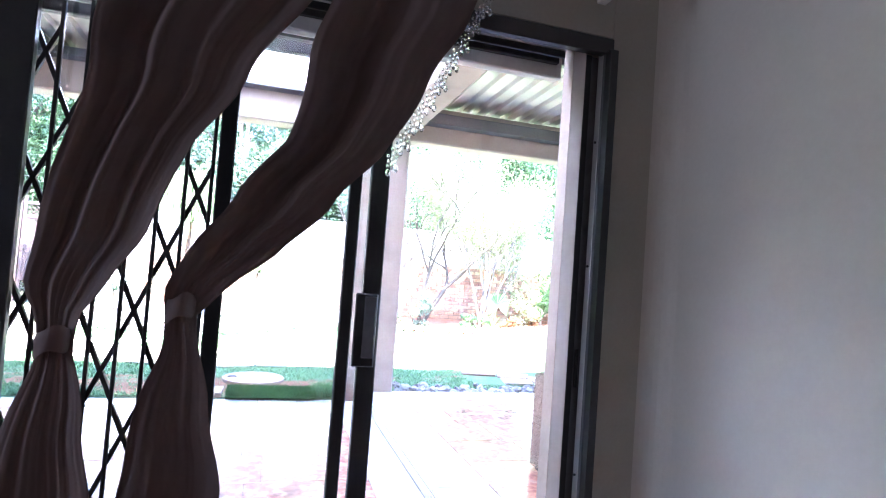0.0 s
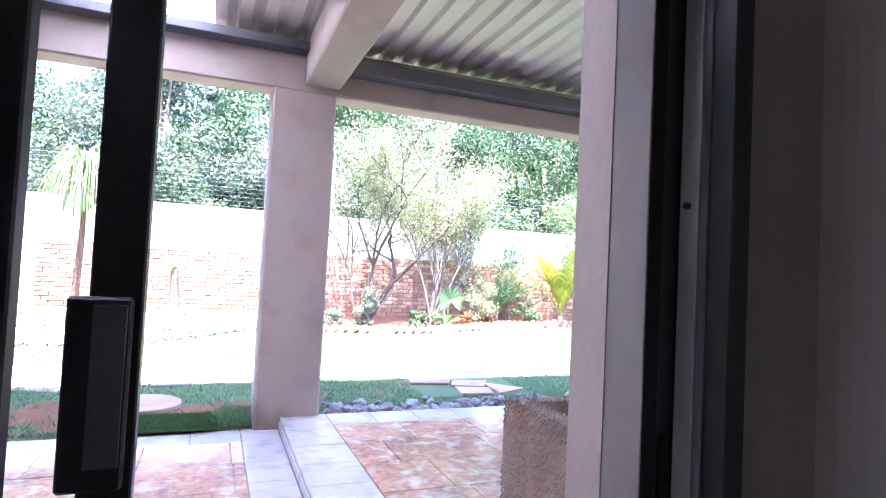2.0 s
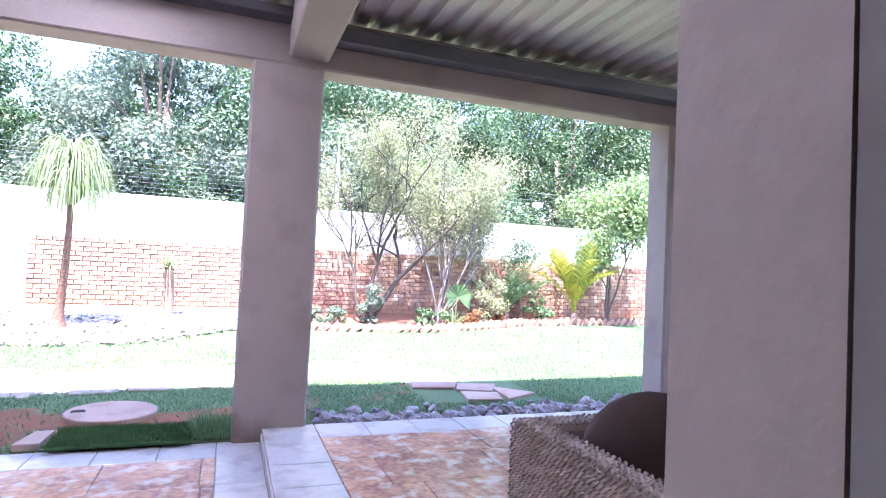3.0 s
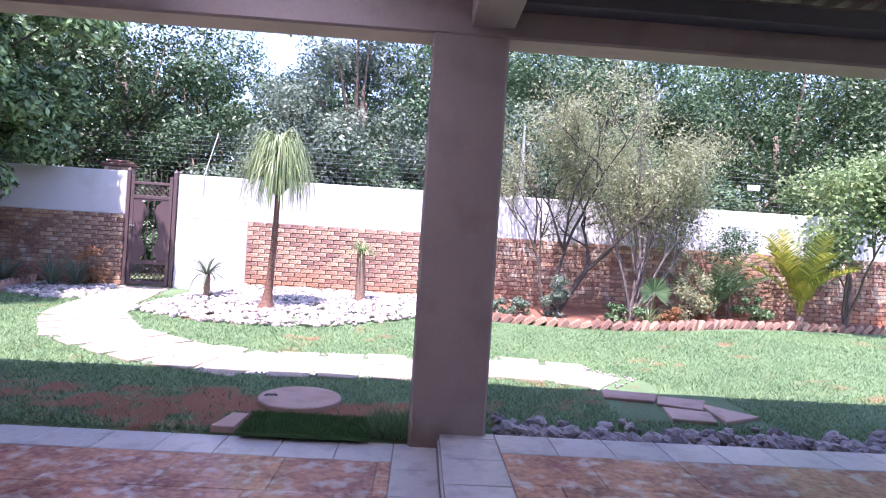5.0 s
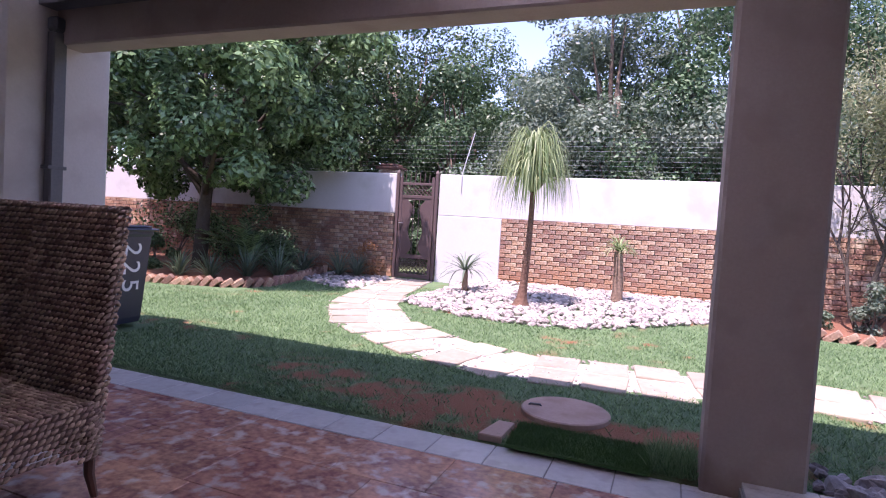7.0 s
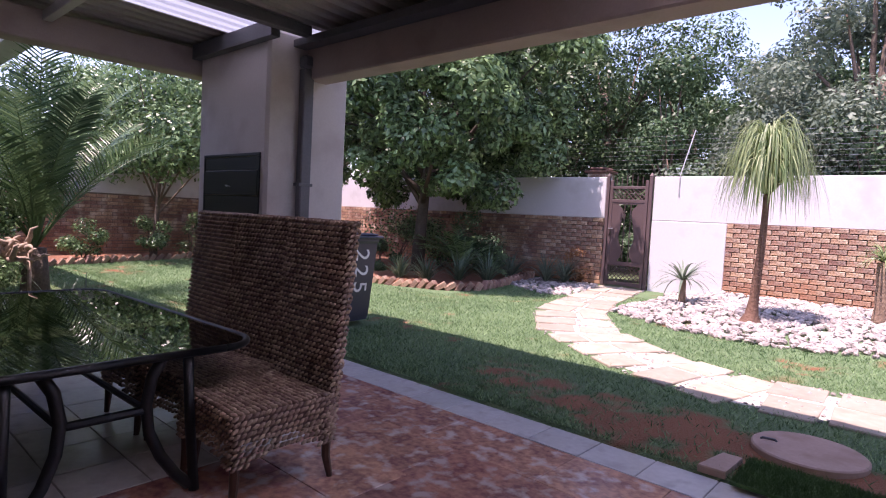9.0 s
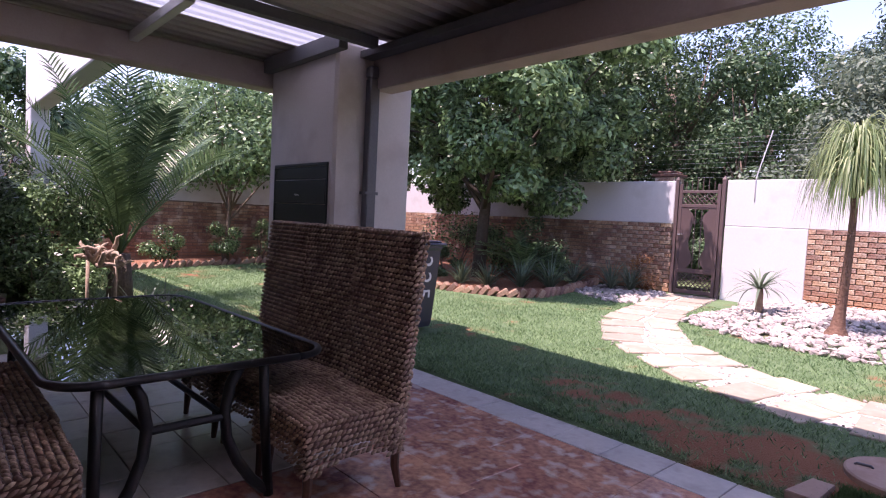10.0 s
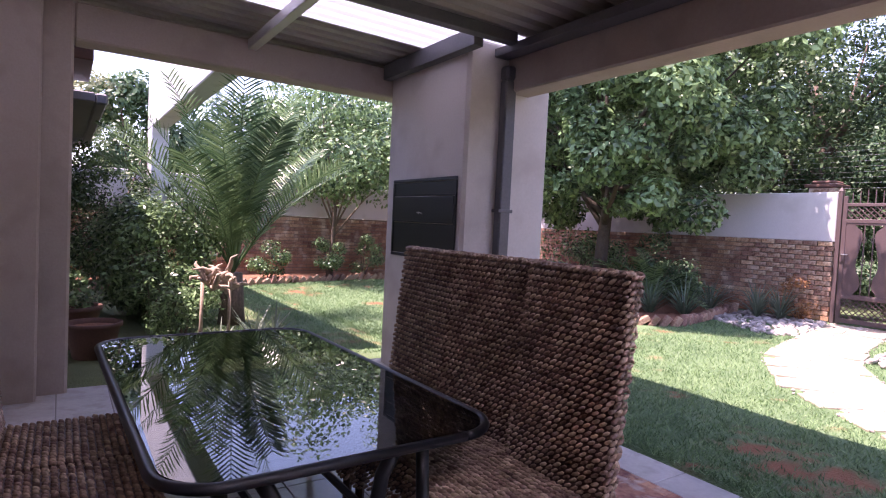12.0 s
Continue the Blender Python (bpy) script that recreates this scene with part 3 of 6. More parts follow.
structure("purlin_6", box(-5.36, -3.79, 3.50, 3.58, 2.95, 3.04, 0.006), ALUMINIUM, "pale rafter across the skylight", "rafter")
structure("purlin_7", box(-5.36, -3.80, 4.86, 4.955, 2.92, 3.07, 0.004), STEEL_GREY, "grey steel channel closing the skylight", "purlin")
structure("gutter", box(-5.9, 6.3, 5.74, 5.86, 2.96, 3.07, 0.02), STEEL_GREY, "grey roof gutter", "gutter")

# ---- braai, gate, bin ----
rng = np.random.default_rng(7)
rnd = random.Random(11)

structure("braai_wall", box(-5.36, -3.99, 4.96, 5.90, -0.05, 3.06, 0.03), BRAAI_PLASTER, "cream plastered barbecue chimney block at the patio corner", "chimney")


def barbecue_door():
    t = thing("barbecue_door", "black steel barbecue shutter set in the cream chimney", "barbecue", (-4.63, 4.955, 1.145))
    part("frame", Geo().box(-0.565, 0.565, -0.012, 0.0, 0.0, 0.03, 0.003).box(-0.565, 0.565, -0.012, 0.0, 0.72, 0.75, 0.003)
         .box(-0.565, -0.535, -0.012, 0.0, 0.031, 0.719, 0.003).box(0.535, 0.565, -0.012, 0.0, 0.031, 0.719, 0.003), BLACK_METAL, t)
    for z0, z1, d in ((0.035, 0.33, 0.006), (0.338, 0.58, 0.014), (0.588, 0.715, 0.006)):
        part("panel", box(-0.53, 0.53, -d, -0.001, z0, z1, 0.004), BLACK_METAL, t)
    part("handle", Geo().tube([(-0.03, -0.02, 0.42), (-0.02, -0.045, 0.43), (0.02, -0.045, 0.43), (0.03, -0.02, 0.42)], 0.006, 6), ALUMINIUM, t, "small bright handle")


barbecue_door()


def downpipe(x, y, z0, z1):
    t = thing("downpipe", "grey rainwater downpipe fixed to the chimney block", "downpipe", (x, y, z0))
    part("pipe", box(-0.045, 0.045, -0.06, 0.06, 0, z1 - z0 - 0.12, 0.012), STEEL_GREY, t)
    part("elbow", box(-0.05, 0.06, -0.065, 0.065, z1 - z0 - 0.119, z1 - z0, 0.02), STEEL_GREY, t)
    for z in (0.5, 1.6):
        part("bracket", box(-0.049, 0.049, -0.08, 0.08, z, z + 0.03, 0.003), STEEL_GREY, t)


downpipe(-3.94, 5.35, 0.0, 2.86)


def garden_gate():
    """Painted steel gate between two posts, lattice above and below an oval cut-out."""
    z0, w = 0.21, GATE_X1 - GATE_X0
    t = thing("garden_gate", "brown painted steel garden gate with lattice panels, closed", "gate", (GATE_X0, WALL_Y - 0.03, z0))
    for x in (0.0, w - 0.06):
        p = part("post", box(x, x + 0.06, 0, 0.06, -0.05, 2.10, 0.004), GATE_PAINT, t)
        part("finial", Geo().add([(x - 0.005, -0.005, 2.10), (x + 0.065, -0.005, 2.10), (x + 0.065, 0.065, 2.10), (x - 0.005, 0.065, 2.10), (x + 0.03, 0.03, 2.17)],
                                 [(0, 1, 4), (1, 2, 4), (2, 3, 4), (3, 0, 4), (3, 2, 1, 0)]), GATE_PAINT, p)
    a, b = 0.075, w - 0.075
    for z, h in ((0.02, 0.07), (0.40, 0.06), (1.60, 0.06), (1.86, 0.05)):
        part("rail", box(a, b, 0.01, 0.05, z, z + h, 0.004), GATE_PAINT, t)
    for x in (a, b - 0.06):
        part("stile", box(x, x + 0.06, 0.008, 0.052, 0.0, 2.02, 0.004), GATE_PAINT, t)
    for k in range(6):
        x = a + 0.12 + k * (b - a - 0.24) / 5
        part("spike", Geo().tube([(x, 0.03, 1.90), (x, 0.03, 2.04 + 0.05 * math.sin(math.pi * k / 5)), (x, 0.03, 2.09 + 0.05 * math.sin(math.pi * k / 5))], [0.008, 0.008, 0.001], 6), GATE_PAINT, t)
    for lo, hi in ((0.09, 0.40), (1.66, 1.86)):
        for s in (1, -1):
            k = a + 0.05 - (hi - lo)
            while k < b:
                x0, x1 = (k, k + hi - lo) if s > 0 else (k + hi - lo, k)
                f0, f1 = 0.0, 1.0
                if x1 != x0:
                    ts = sorted(((a + 0.06 - x0) / (x1 - x0), (b - 0.06 - x0) / (x1 - x0)))
                    f0, f1 = max(0, ts[0]), min(1, ts[1])
                if f1 - f0 > 0.1:
                    part("lattice_bar", Geo().tube([(x0 + (x1 - x0) * f, 0.03 + 0.006 * s, lo + (hi - lo) * f) for f in (f0, f1)], 0.008, 4), GATE_PAINT, t)
                k += 0.085
    # plate with a vase-shaped opening
    prof = [(0.47, 0.20), (0.52, 0.17), (0.57, 0.115), (0.65, 0.095), (0.74, 0.11), (0.84, 0.17), (0.94, 0.19), (1.05, 0.175), (1.18, 0.145), (1.30, 0.115), (1.42, 0.10), (1.48, 0.13), (1.53, 0.20), (1.57, 0.235)]
    cx, X0, X1, n = w / 2, a + 0.06, b - 0.06, len(prof)
    for s, edge in ((-1, X0), (1, X1)):
        vs = [v for y in (0.020, 0.032) for z, h in prof for v in ((edge, y, z), (cx + s * h * 0.8, y, z))]
        fs = []
        for k in range(n - 1):
            i = 2 * k
            fs += [(i, i + 1, i + 3, i + 2), (2 * n + i, 2 * n + i + 2, 2 * n + i + 3, 2 * n + i + 1), (i + 1, 2 * n + i + 1, 2 * n + i + 3, i + 3)]
        part("plate", Geo().add(vs, fs), GATE_PAINT, t)
    part("rail", box(X0, X1, 0.018, 0.034, 1.568, 1.602, 0.002), GATE_PAINT, t)
    part("rail", box(X0, X1, 0.018, 0.034, 0.455, 0.478, 0.002), GATE_PAINT, t)
    for dx in (-0.06, 0.06):
        bar = part("bar", Geo().tube([(cx + dx, 0.026, 0.47), (cx + dx, 0.026, 1.58)], 0.009, 5), GATE_PAINT, t)
        for z in (1.0, 1.34):
            part("scroll", Geo().tube([(cx + dx + 0.028 * math.cos(u), 0.026, z + 0.045 * math.sin(u)) for u in np.linspace(0, 2 * math.pi, 11)], 0.006, 5), GATE_PAINT, bar)
    part("lock", box(a + 0.005, a + 0.07, -0.008, 0.02, 0.98, 1.14, 0.004), GATE_PAINT, t)
    part("handle", Geo().tube([(a + 0.035, -0.012, 1.10), (a + 0.035, -0.045, 1.10), (a + 0.13, -0.045, 1.10)], 0.009, 6), ALUMINIUM, t, "bright lever handle")


garden_gate()


def text_mesh(body, size, depth):
    cu = bpy.data.curves.new("digit", "FONT")
    cu.body, cu.size, cu.extrude, cu.align_x = body, size, depth, "CENTER"
    ob = bpy.data.objects.new("digit", cu)
    scene.collection.objects.link(ob)
    me = bpy.data.meshes.new_from_object(ob.evaluated_get(bpy.context.evaluated_depsgraph_get()))
    bpy.data.objects.remove(ob)
    return me


def wheelie_bin():
    t = thing("wheelie_bin", "dark blue plastic wheelie bin with painted white number", "bin", (-4.5, 6.38, 0.04), turn=4)
    body = Geo()
    vs = []
    for z, h in ((0.06, 0.21), (0.12, 0.225), (0.97, 0.28), (1.0, 0.295), (1.03, 0.295)):
        for sx, sy in ((-1, -1), (1, -1), (1, 1), (-1, 1)):
            for cx, cy in (((0, 0.05), (0.05, 0)) if sx * sy > 0 else ((0.05, 0), (0, 0.05))):
                vs.append((sx * (h - cx), sy * (h - cy), z))
    fs = [tuple(range(8))[::-1], tuple(32 + k for k in range(8))]
    for j in range(4):
        for k in range(8):
            fs.append((j * 8 + k, j * 8 + (k + 1) % 8, j * 8 + 8 + (k + 1) % 8, j * 8 + 8 + k))
    part("body", body.add(vs, fs), BIN_BLUE, t)
    lid = part("lid", Geo().box(-0.32, 0.32, -0.31, 0.31, 1.032, 1.06, 0.012).box(-0.27, 0.27, -0.26, 0.26, 1.06, 1.085, 0.015), BIN_BLUE, t)
    part("grip", Geo().tube([(-0.33, -0.22, 1.0), (-0.38, -0.2, 1.0), (-0.38, 0.2, 1.0), (-0.33, 0.22, 1.0)], 0.015, 6), BIN_BLUE, t)
    for y in (-0.25, 0.25):
        part("wheel", Geo().tube([(-0.2, y - 0.03, 0.10), (-0.2, y + 0.03, 0.10)], 0.10, 14), BLACK_METAL, t)
    for k, ch in enumerate("225"):
        d = part("digit", text_mesh(ch, 0.30, 0.002), PAINT_WHITE, t, "hand-painted white figure")
        zz = 0.84 - 0.19 * k
        d.matrix_basis = Matrix.Translation((0.2172 + zz * 0.0647 + 0.004, 0.0, zz)) @ Euler((radians(93.7), 0, radians(90))).to_matrix().to_4x4() @ Matrix.Rotation(radians(-90), 4, "Z") @ Matrix.Translation((0, -0.1, 0))


wheelie_bin()


# ---- sliding door, security gate, curtains ----
def sliding_door():
    t = thing("sliding_door", "black aluminium sliding door frame standing open", "door", (DOOR_X1 - 0.008, 1.30, 0.0))
    for x0, x1, y0, y1, m in ((-0.006, 0.014, -0.040, -0.0245, BLACK_METAL), (0.0145, 0.044, -0.031, -0.0245, STEEL_GREY), (0.0445, 0.064, -0.0405, -0.0245, BLACK_METAL),
                              (0.037, 0.064, -0.081, -0.0685, STEEL_GREY), (0.038, 0.064, -0.112, -0.0815, BLACK_METAL)):
        part("jamb", box(x0, x1, y0, y1, 0, HEAD, 0.001), m, t)
    channel = part("jamb", box(0.036, 0.064, -0.068, -0.041, 0, HEAD, 0.001), ALUMINIUM, t, "pale aluminium channel")
    part("catch", box(0.024, 0.034, -0.036, -0.031, 0.98, 1.10, 0.002), BLACK_METAL, t)
    for z in (0.25, 0.72, 1.36, 1.75):
        part("screw", Geo().tube([(0.031, -0.055, z), (0.0362, -0.055, z)], 0.004, 6), BLACK_METAL, channel)
    w = DOOR_X0 - DOOR_X1
    for y0, y1, z0, z1, m in ((-0.085, -0.055, HEAD - 0.005, HEAD + 0.045, BLACK_METAL), (-0.054, -0.03, HEAD + 0.0, HEAD + 0.02, ALUMINIUM), (-0.029, -0.018, HEAD - 0.02, HEAD + 0.03, BLACK_METAL),
                              (-0.017, 0.01, HEAD + 0.0, HEAD + 0.02, ALUMINIUM), (0.011, 0.03, HEAD - 0.025, HEAD + 0.03, BLACK_METAL)):
        part("head_track", box(w, 0.064 if y1 < -0.05 else -0.074, y0, y1, z0, z1, 0.002), m, t)
    part("sill_track", Geo().box(w, -0.074, -0.05, 0.04, 0.0, 0.012, 0.002).box(w, -0.074, -0.03, -0.02, 0.012, 0.024, 0.001).box(w, -0.074, 0.01, 0.02, 0.012, 0.024, 0.001), ALUMINIUM, t)


sliding_door()


def glazed_end():
    """Dark-framed glass screen that closes the patio end beside the column."""
    t = thing("glass_screen", "dark brown framed glass screen at the patio end", "door", (5.37, 1.91, 0.092))
    for y in (0.0, 1.13, 2.26, 3.39):
        part("post", box(-0.035, 0.035, y, y + 0.06, 0.0, 2.025, 0.004), WOOD_DARK, t)
    for k in range(3):
        y0, y1 = 1.13 * k + 0.061, 1.13 * (k + 1) - 0.001
        part("rail", box(-0.03, 0.03, y0, y1, 0.0, 0.09, 0.004), WOOD_DARK, t)
        part("rail", box(-0.03, 0.03, y0, y1, 1.955, 2.025, 0.004), WOOD_DARK, t)
        pane = part("pane", box(-0.003, 0.003, y0, y1, 0.091, 1.954, 0.001), GLASS_CLEAR, t)
        pane.visible_shadow = False


glazed_end()


def door_leaf(x0, x1, y, stile, lock):
    t = thing("door_leaf", "black framed glass sliding door leaf, slid open" if lock else "black framed fixed glass door leaf", "door", (x1, y, 0.02), "door leaves")
    h, d = 2.02, 0.018
    part("stile", box(-stile, 0, -d, d, 0, h, 0.003), BLACK_METAL, t)
    part("stile", box(x0 - x1, x0 - x1 + stile, -d, d, 0, h, 0.003), BLACK_METAL, t)
    part("rail", box(x0 - x1 + stile, -stile, -d, d, 0, 0.07, 0.003), BLACK_METAL, t)
    part("rail", box(x0 - x1 + stile, -stile, -d, d, h - 0.05, h, 0.003), BLACK_METAL, t)
    p = part("pane", box(x0 - x1 + stile, -stile, -0.003, 0.003, 0.07, h - 0.05, 0.001), GLASS_CLEAR, t)
    p.visible_shadow = False
    if lock:
        part("lock_plate", box(-stile - 0.022, -0.010, -d - 0.012, -d, 0.955, 1.20, 0.004), BLACK_METAL, t)
        part("face_plate", box(-stile + 0.008, -0.016, -d - 0.015, -d - 0.012, 0.985, 1.19, 0.001), STEEL_GREY, t, "grey metal lock face")


door_leaf(-0.75, 0.648, 1.475, 0.038, False)
door_leaf(-0.65, 0.760, 1.605, 0.063, True)


def security_gate():
    """Folding lattice gate, pushed together at one side."""
    t = thing("security_gate", "dark folding lattice security gate pushed open", "security gate", (0.0, 1.43, 0.02))
    part("post", box(0.225, 0.268, -0.02, 0.02, 0, 2.0, 0.003), BLACK_METAL, t)
    xs = [-0.40 + 0.068 * k for k in range(10)]
    for x in xs:
        part("upright", box(x - 0.005, x + 0.005, -0.006, 0.006, 0.02, 1.98, 0.001), BLACK_METAL, t)
    for k in range(len(xs) - 1):
        for r in range(6):
            z = 0.02 + 0.34 * r + (0.17 if k % 2 else 0)
            for s in (1, -1):
                if z + 0.16 < 1.99:
                    part("link", Geo().tube([(xs[k], 0.008, z + 0.08 - 0.08 * s), (xs[k + 1], 0.008, z + 0.08 + 0.08 * s)], 0.0085, 4), BLACK_METAL, t)
    part("top_track", box(-0.9, 0.27, -0.02, 0.02, 2.0, 2.03, 0.003), BLACK_METAL, t)
    for x, w in ((-0.40, 0.05), (-0.52, 0.05), (-0.33, 0.09)):
        part("post", box(x, x + w, -0.05, -0.02, 0, 2.0, 0.003), BLACK_METAL, t)


security_gate()


def curtain(name, rows, y, folds, label, seed):
    """Cloth gathered at a tie: rows of height, left and right edge, with folds across."""
    r = random.Random(seed)
    zs, n = [q[0] for q in rows], 90
    t = thing(name, label, "curtain", (rows[0][1], y, 0.0), "tied curtains")
    ox = rows[0][1]
    vs, fs, m = [], [], 70
    ph = [r.uniform(0, 6.28) for _ in range(5)]
    for j in range(m + 1):
        z = zs[0] + (zs[-1] - zs[0]) * j / m
        k = max(i for i in range(len(rows) - 1) if rows[i][0] >= z - 1e-6)
        f = (rows[k][0] - z) / (rows[k][0] - rows[k + 1][0])
        f = f * f * (3 - 2 * f) * 0.35 + f * 0.65
        xl, xr = (rows[k][c] + (rows[k + 1][c] - rows[k][c]) * f for c in (1, 2))
        amp = 0.010 + 0.11 * (xr - xl)
        for i in range(n + 1):
            u = i / n
            w = u + 0.012 * math.sin(9 * z + ph[0])
            dy = amp * (1.7 * noise.noise(Vector((folds * 0.62 * w + ph[1], 0.55 * z, ph[2]))) + 0.42 * noise.noise(Vector((folds * 1.6 * w, 1.1 * z, ph[3]))) + 0.05 * noise.noise(Vector((folds * 6 * w, 1.6 * z, ph[0]))))
            edge = 0.006 * math.sin(21 * z + ph[4])
            vs.append((xl - ox + (xr - xl) * u + edge, dy * min(1, 0.3 + 3 * (xr - xl)), z))
    for j in range(m):
        for i in range(n):
            a = j * (n + 1) + i
            fs.append((a, a + n + 1, a + n + 2, a + 1))
    cloth = part("cloth", Geo().add(vs, fs), CURTAIN, t, "", True)
    sol = cloth.modifiers.new("thickness", "SOLIDIFY")
    sol.thickness = 0.002
    tie = min(rows, key=lambda q: q[2] - q[1])
    cx, rx = (tie[1] + tie[2]) / 2 - ox, (tie[2] - tie[1]) / 2 + 0.012
    band, nb = Geo(), 24
    for j, (dz, k) in enumerate(((-0.028, 0.90), (-0.018, 1.0), (-0.006, 0.95), (0.006, 1.0), (0.016, 0.94), (0.024, 0.88))):
        band.v += [(cx + (rx - 0.012) * k * math.cos(q), 0.036 * k * math.sin(q), tie[0] + 0.02 + dz + 0.012 * math.cos(q + 0.8) + 0.004 * math.sin(3 * q + j)) for q in np.linspace(0, 2 * math.pi, nb + 1)[:-1]]
    band.f = [(j * nb + i, j * nb + (i + 1) % nb, (j + 1) * nb + (i + 1) % nb, (j + 1) * nb + i) for j in range(5) for i in range(nb)]
    part("tie_band", band, CURTAIN, t, "", True)
    return t, ox


ROWS_R = [(2.17, 0.54, 0.93), (2.0, 0.49, 0.85), (1.8, 0.445, 0.755), (1.6, 0.41, 0.65), (1.45, 0.30, 0.525), (1.33, 0.215, 0.41), (1.22, 0.172, 0.295), (1.16, 0.172, 0.236),
          (1.1, 0.168, 0.24), (0.97, 0.135, 0.285), (0.75, 0.10, 0.32), (0.4, 0.08, 0.34), (0.04, 0.07, 0.36)]
ROWS_L = [(2.17, 0.02, 0.56), (1.95, 0.0, 0.44), (1.72, -0.015, 0.307), (1.55, -0.04, 0.205), (1.36, -0.088, 0.127), (1.22, -0.093, 0.06), (1.15, -0.066, 0.012),
          (1.08, -0.066, 0.0), (0.95, -0.1, 0.04), (0.75, -0.15, 0.063), (0.4, -0.17, 0.08), (0.04, -0.18, 0.09)]
cur_r, ox_r = curtain("curtain", ROWS_R, 1.10, 5, "taupe curtain with crystal trim, tied back", 3)
curtain("curtain", ROWS_L, 1.06, 6, "taupe curtain gathered in a tie-back", 5)
BEAD_SMALL = Geo().lump((0, 0, 0), 0.0035, 0.0035, 0.005, u=6, w=4).mesh("bead")
BEAD_DROP = Geo().lump((0, 0, -0.004), 0.0065, 0.0065, 0.010, u=6, w=4).mesh("bead")
for k in range(30):
    z = 2.15 - 0.55 * k / 29
    i = max(q for q in range(len(ROWS_R) - 1) if ROWS_R[q][0] >= z)
    f = (ROWS_R[i][0] - z) / (ROWS_R[i][0] - ROWS_R[i + 1][0])
    x = ROWS_R[i][2] + (ROWS_R[i + 1][2] - ROWS_R[i][2]) * f - ox_r + 0.006
    count = 3 if k % 3 else 5
    for q in range(count + 1):
        d = part("bead", BEAD_DROP if q == count else BEAD_SMALL, BEAD, cur_r, "clear crystal bead")
        d.matrix_basis = pose(x + 0.002 * (q % 2), -0.004, z - 0.008 - 0.013 * q)
rail = thing("curtain_rail", "white curtain rail above the sliding door", "curtain rail", (0, 1.12, 2.18))
part("track", box(-1.8, 1.36, -0.012, 0.012, -0.005, 0.02, 0.003), PAINT_WHITE, rail)
part("end_cap", box(1.36, 1.395, -0.018, 0.018, -0.012, 0.026, 0.006), PAINT_WHITE, rail)
for x in (-1.6, -0.1, 1.3):
    part("bracket", box(x, x + 0.03, 0.012, 0.105, 0.0, 0.015, 0.002), PAINT_WHITE, rail)


# ---- patio furniture ----
def rope_face(g, origin, ux, uy, nrm, w, h, cw, chh, r):
    """Twisted-rope weave over a rectangle spanned by ux and uy: rows of slanting strands with open gaps between."""
    nx, ny = max(1, round(w / cw)), max(1, round(h / chh))
    ux, uy, nrm, origin = Vector(ux), Vector(uy), Vector(nrm), Vector(origin)
    for j in range(ny):
        for i in range(nx):
            p = origin + ux * ((i + (0.66 if j % 2 else 0.34)) * w / nx) + uy * ((j + 0.5) * h / ny) + nrm * r.uniform(-0.002, 0.003)
            tilt = radians(33) + r.uniform(-0.12, 0.12)
            a = ux * math.cos(tilt) + uy * math.sin(tilt)
            rot = Matrix((a, nrm.cross(a), nrm)).transposed()
            k = r.uniform(0.92, 1.08)
            g.lump(p, cw * 0.66 * k, chh * 0.32 * k, chh * 0.40, rot, 6, 4)


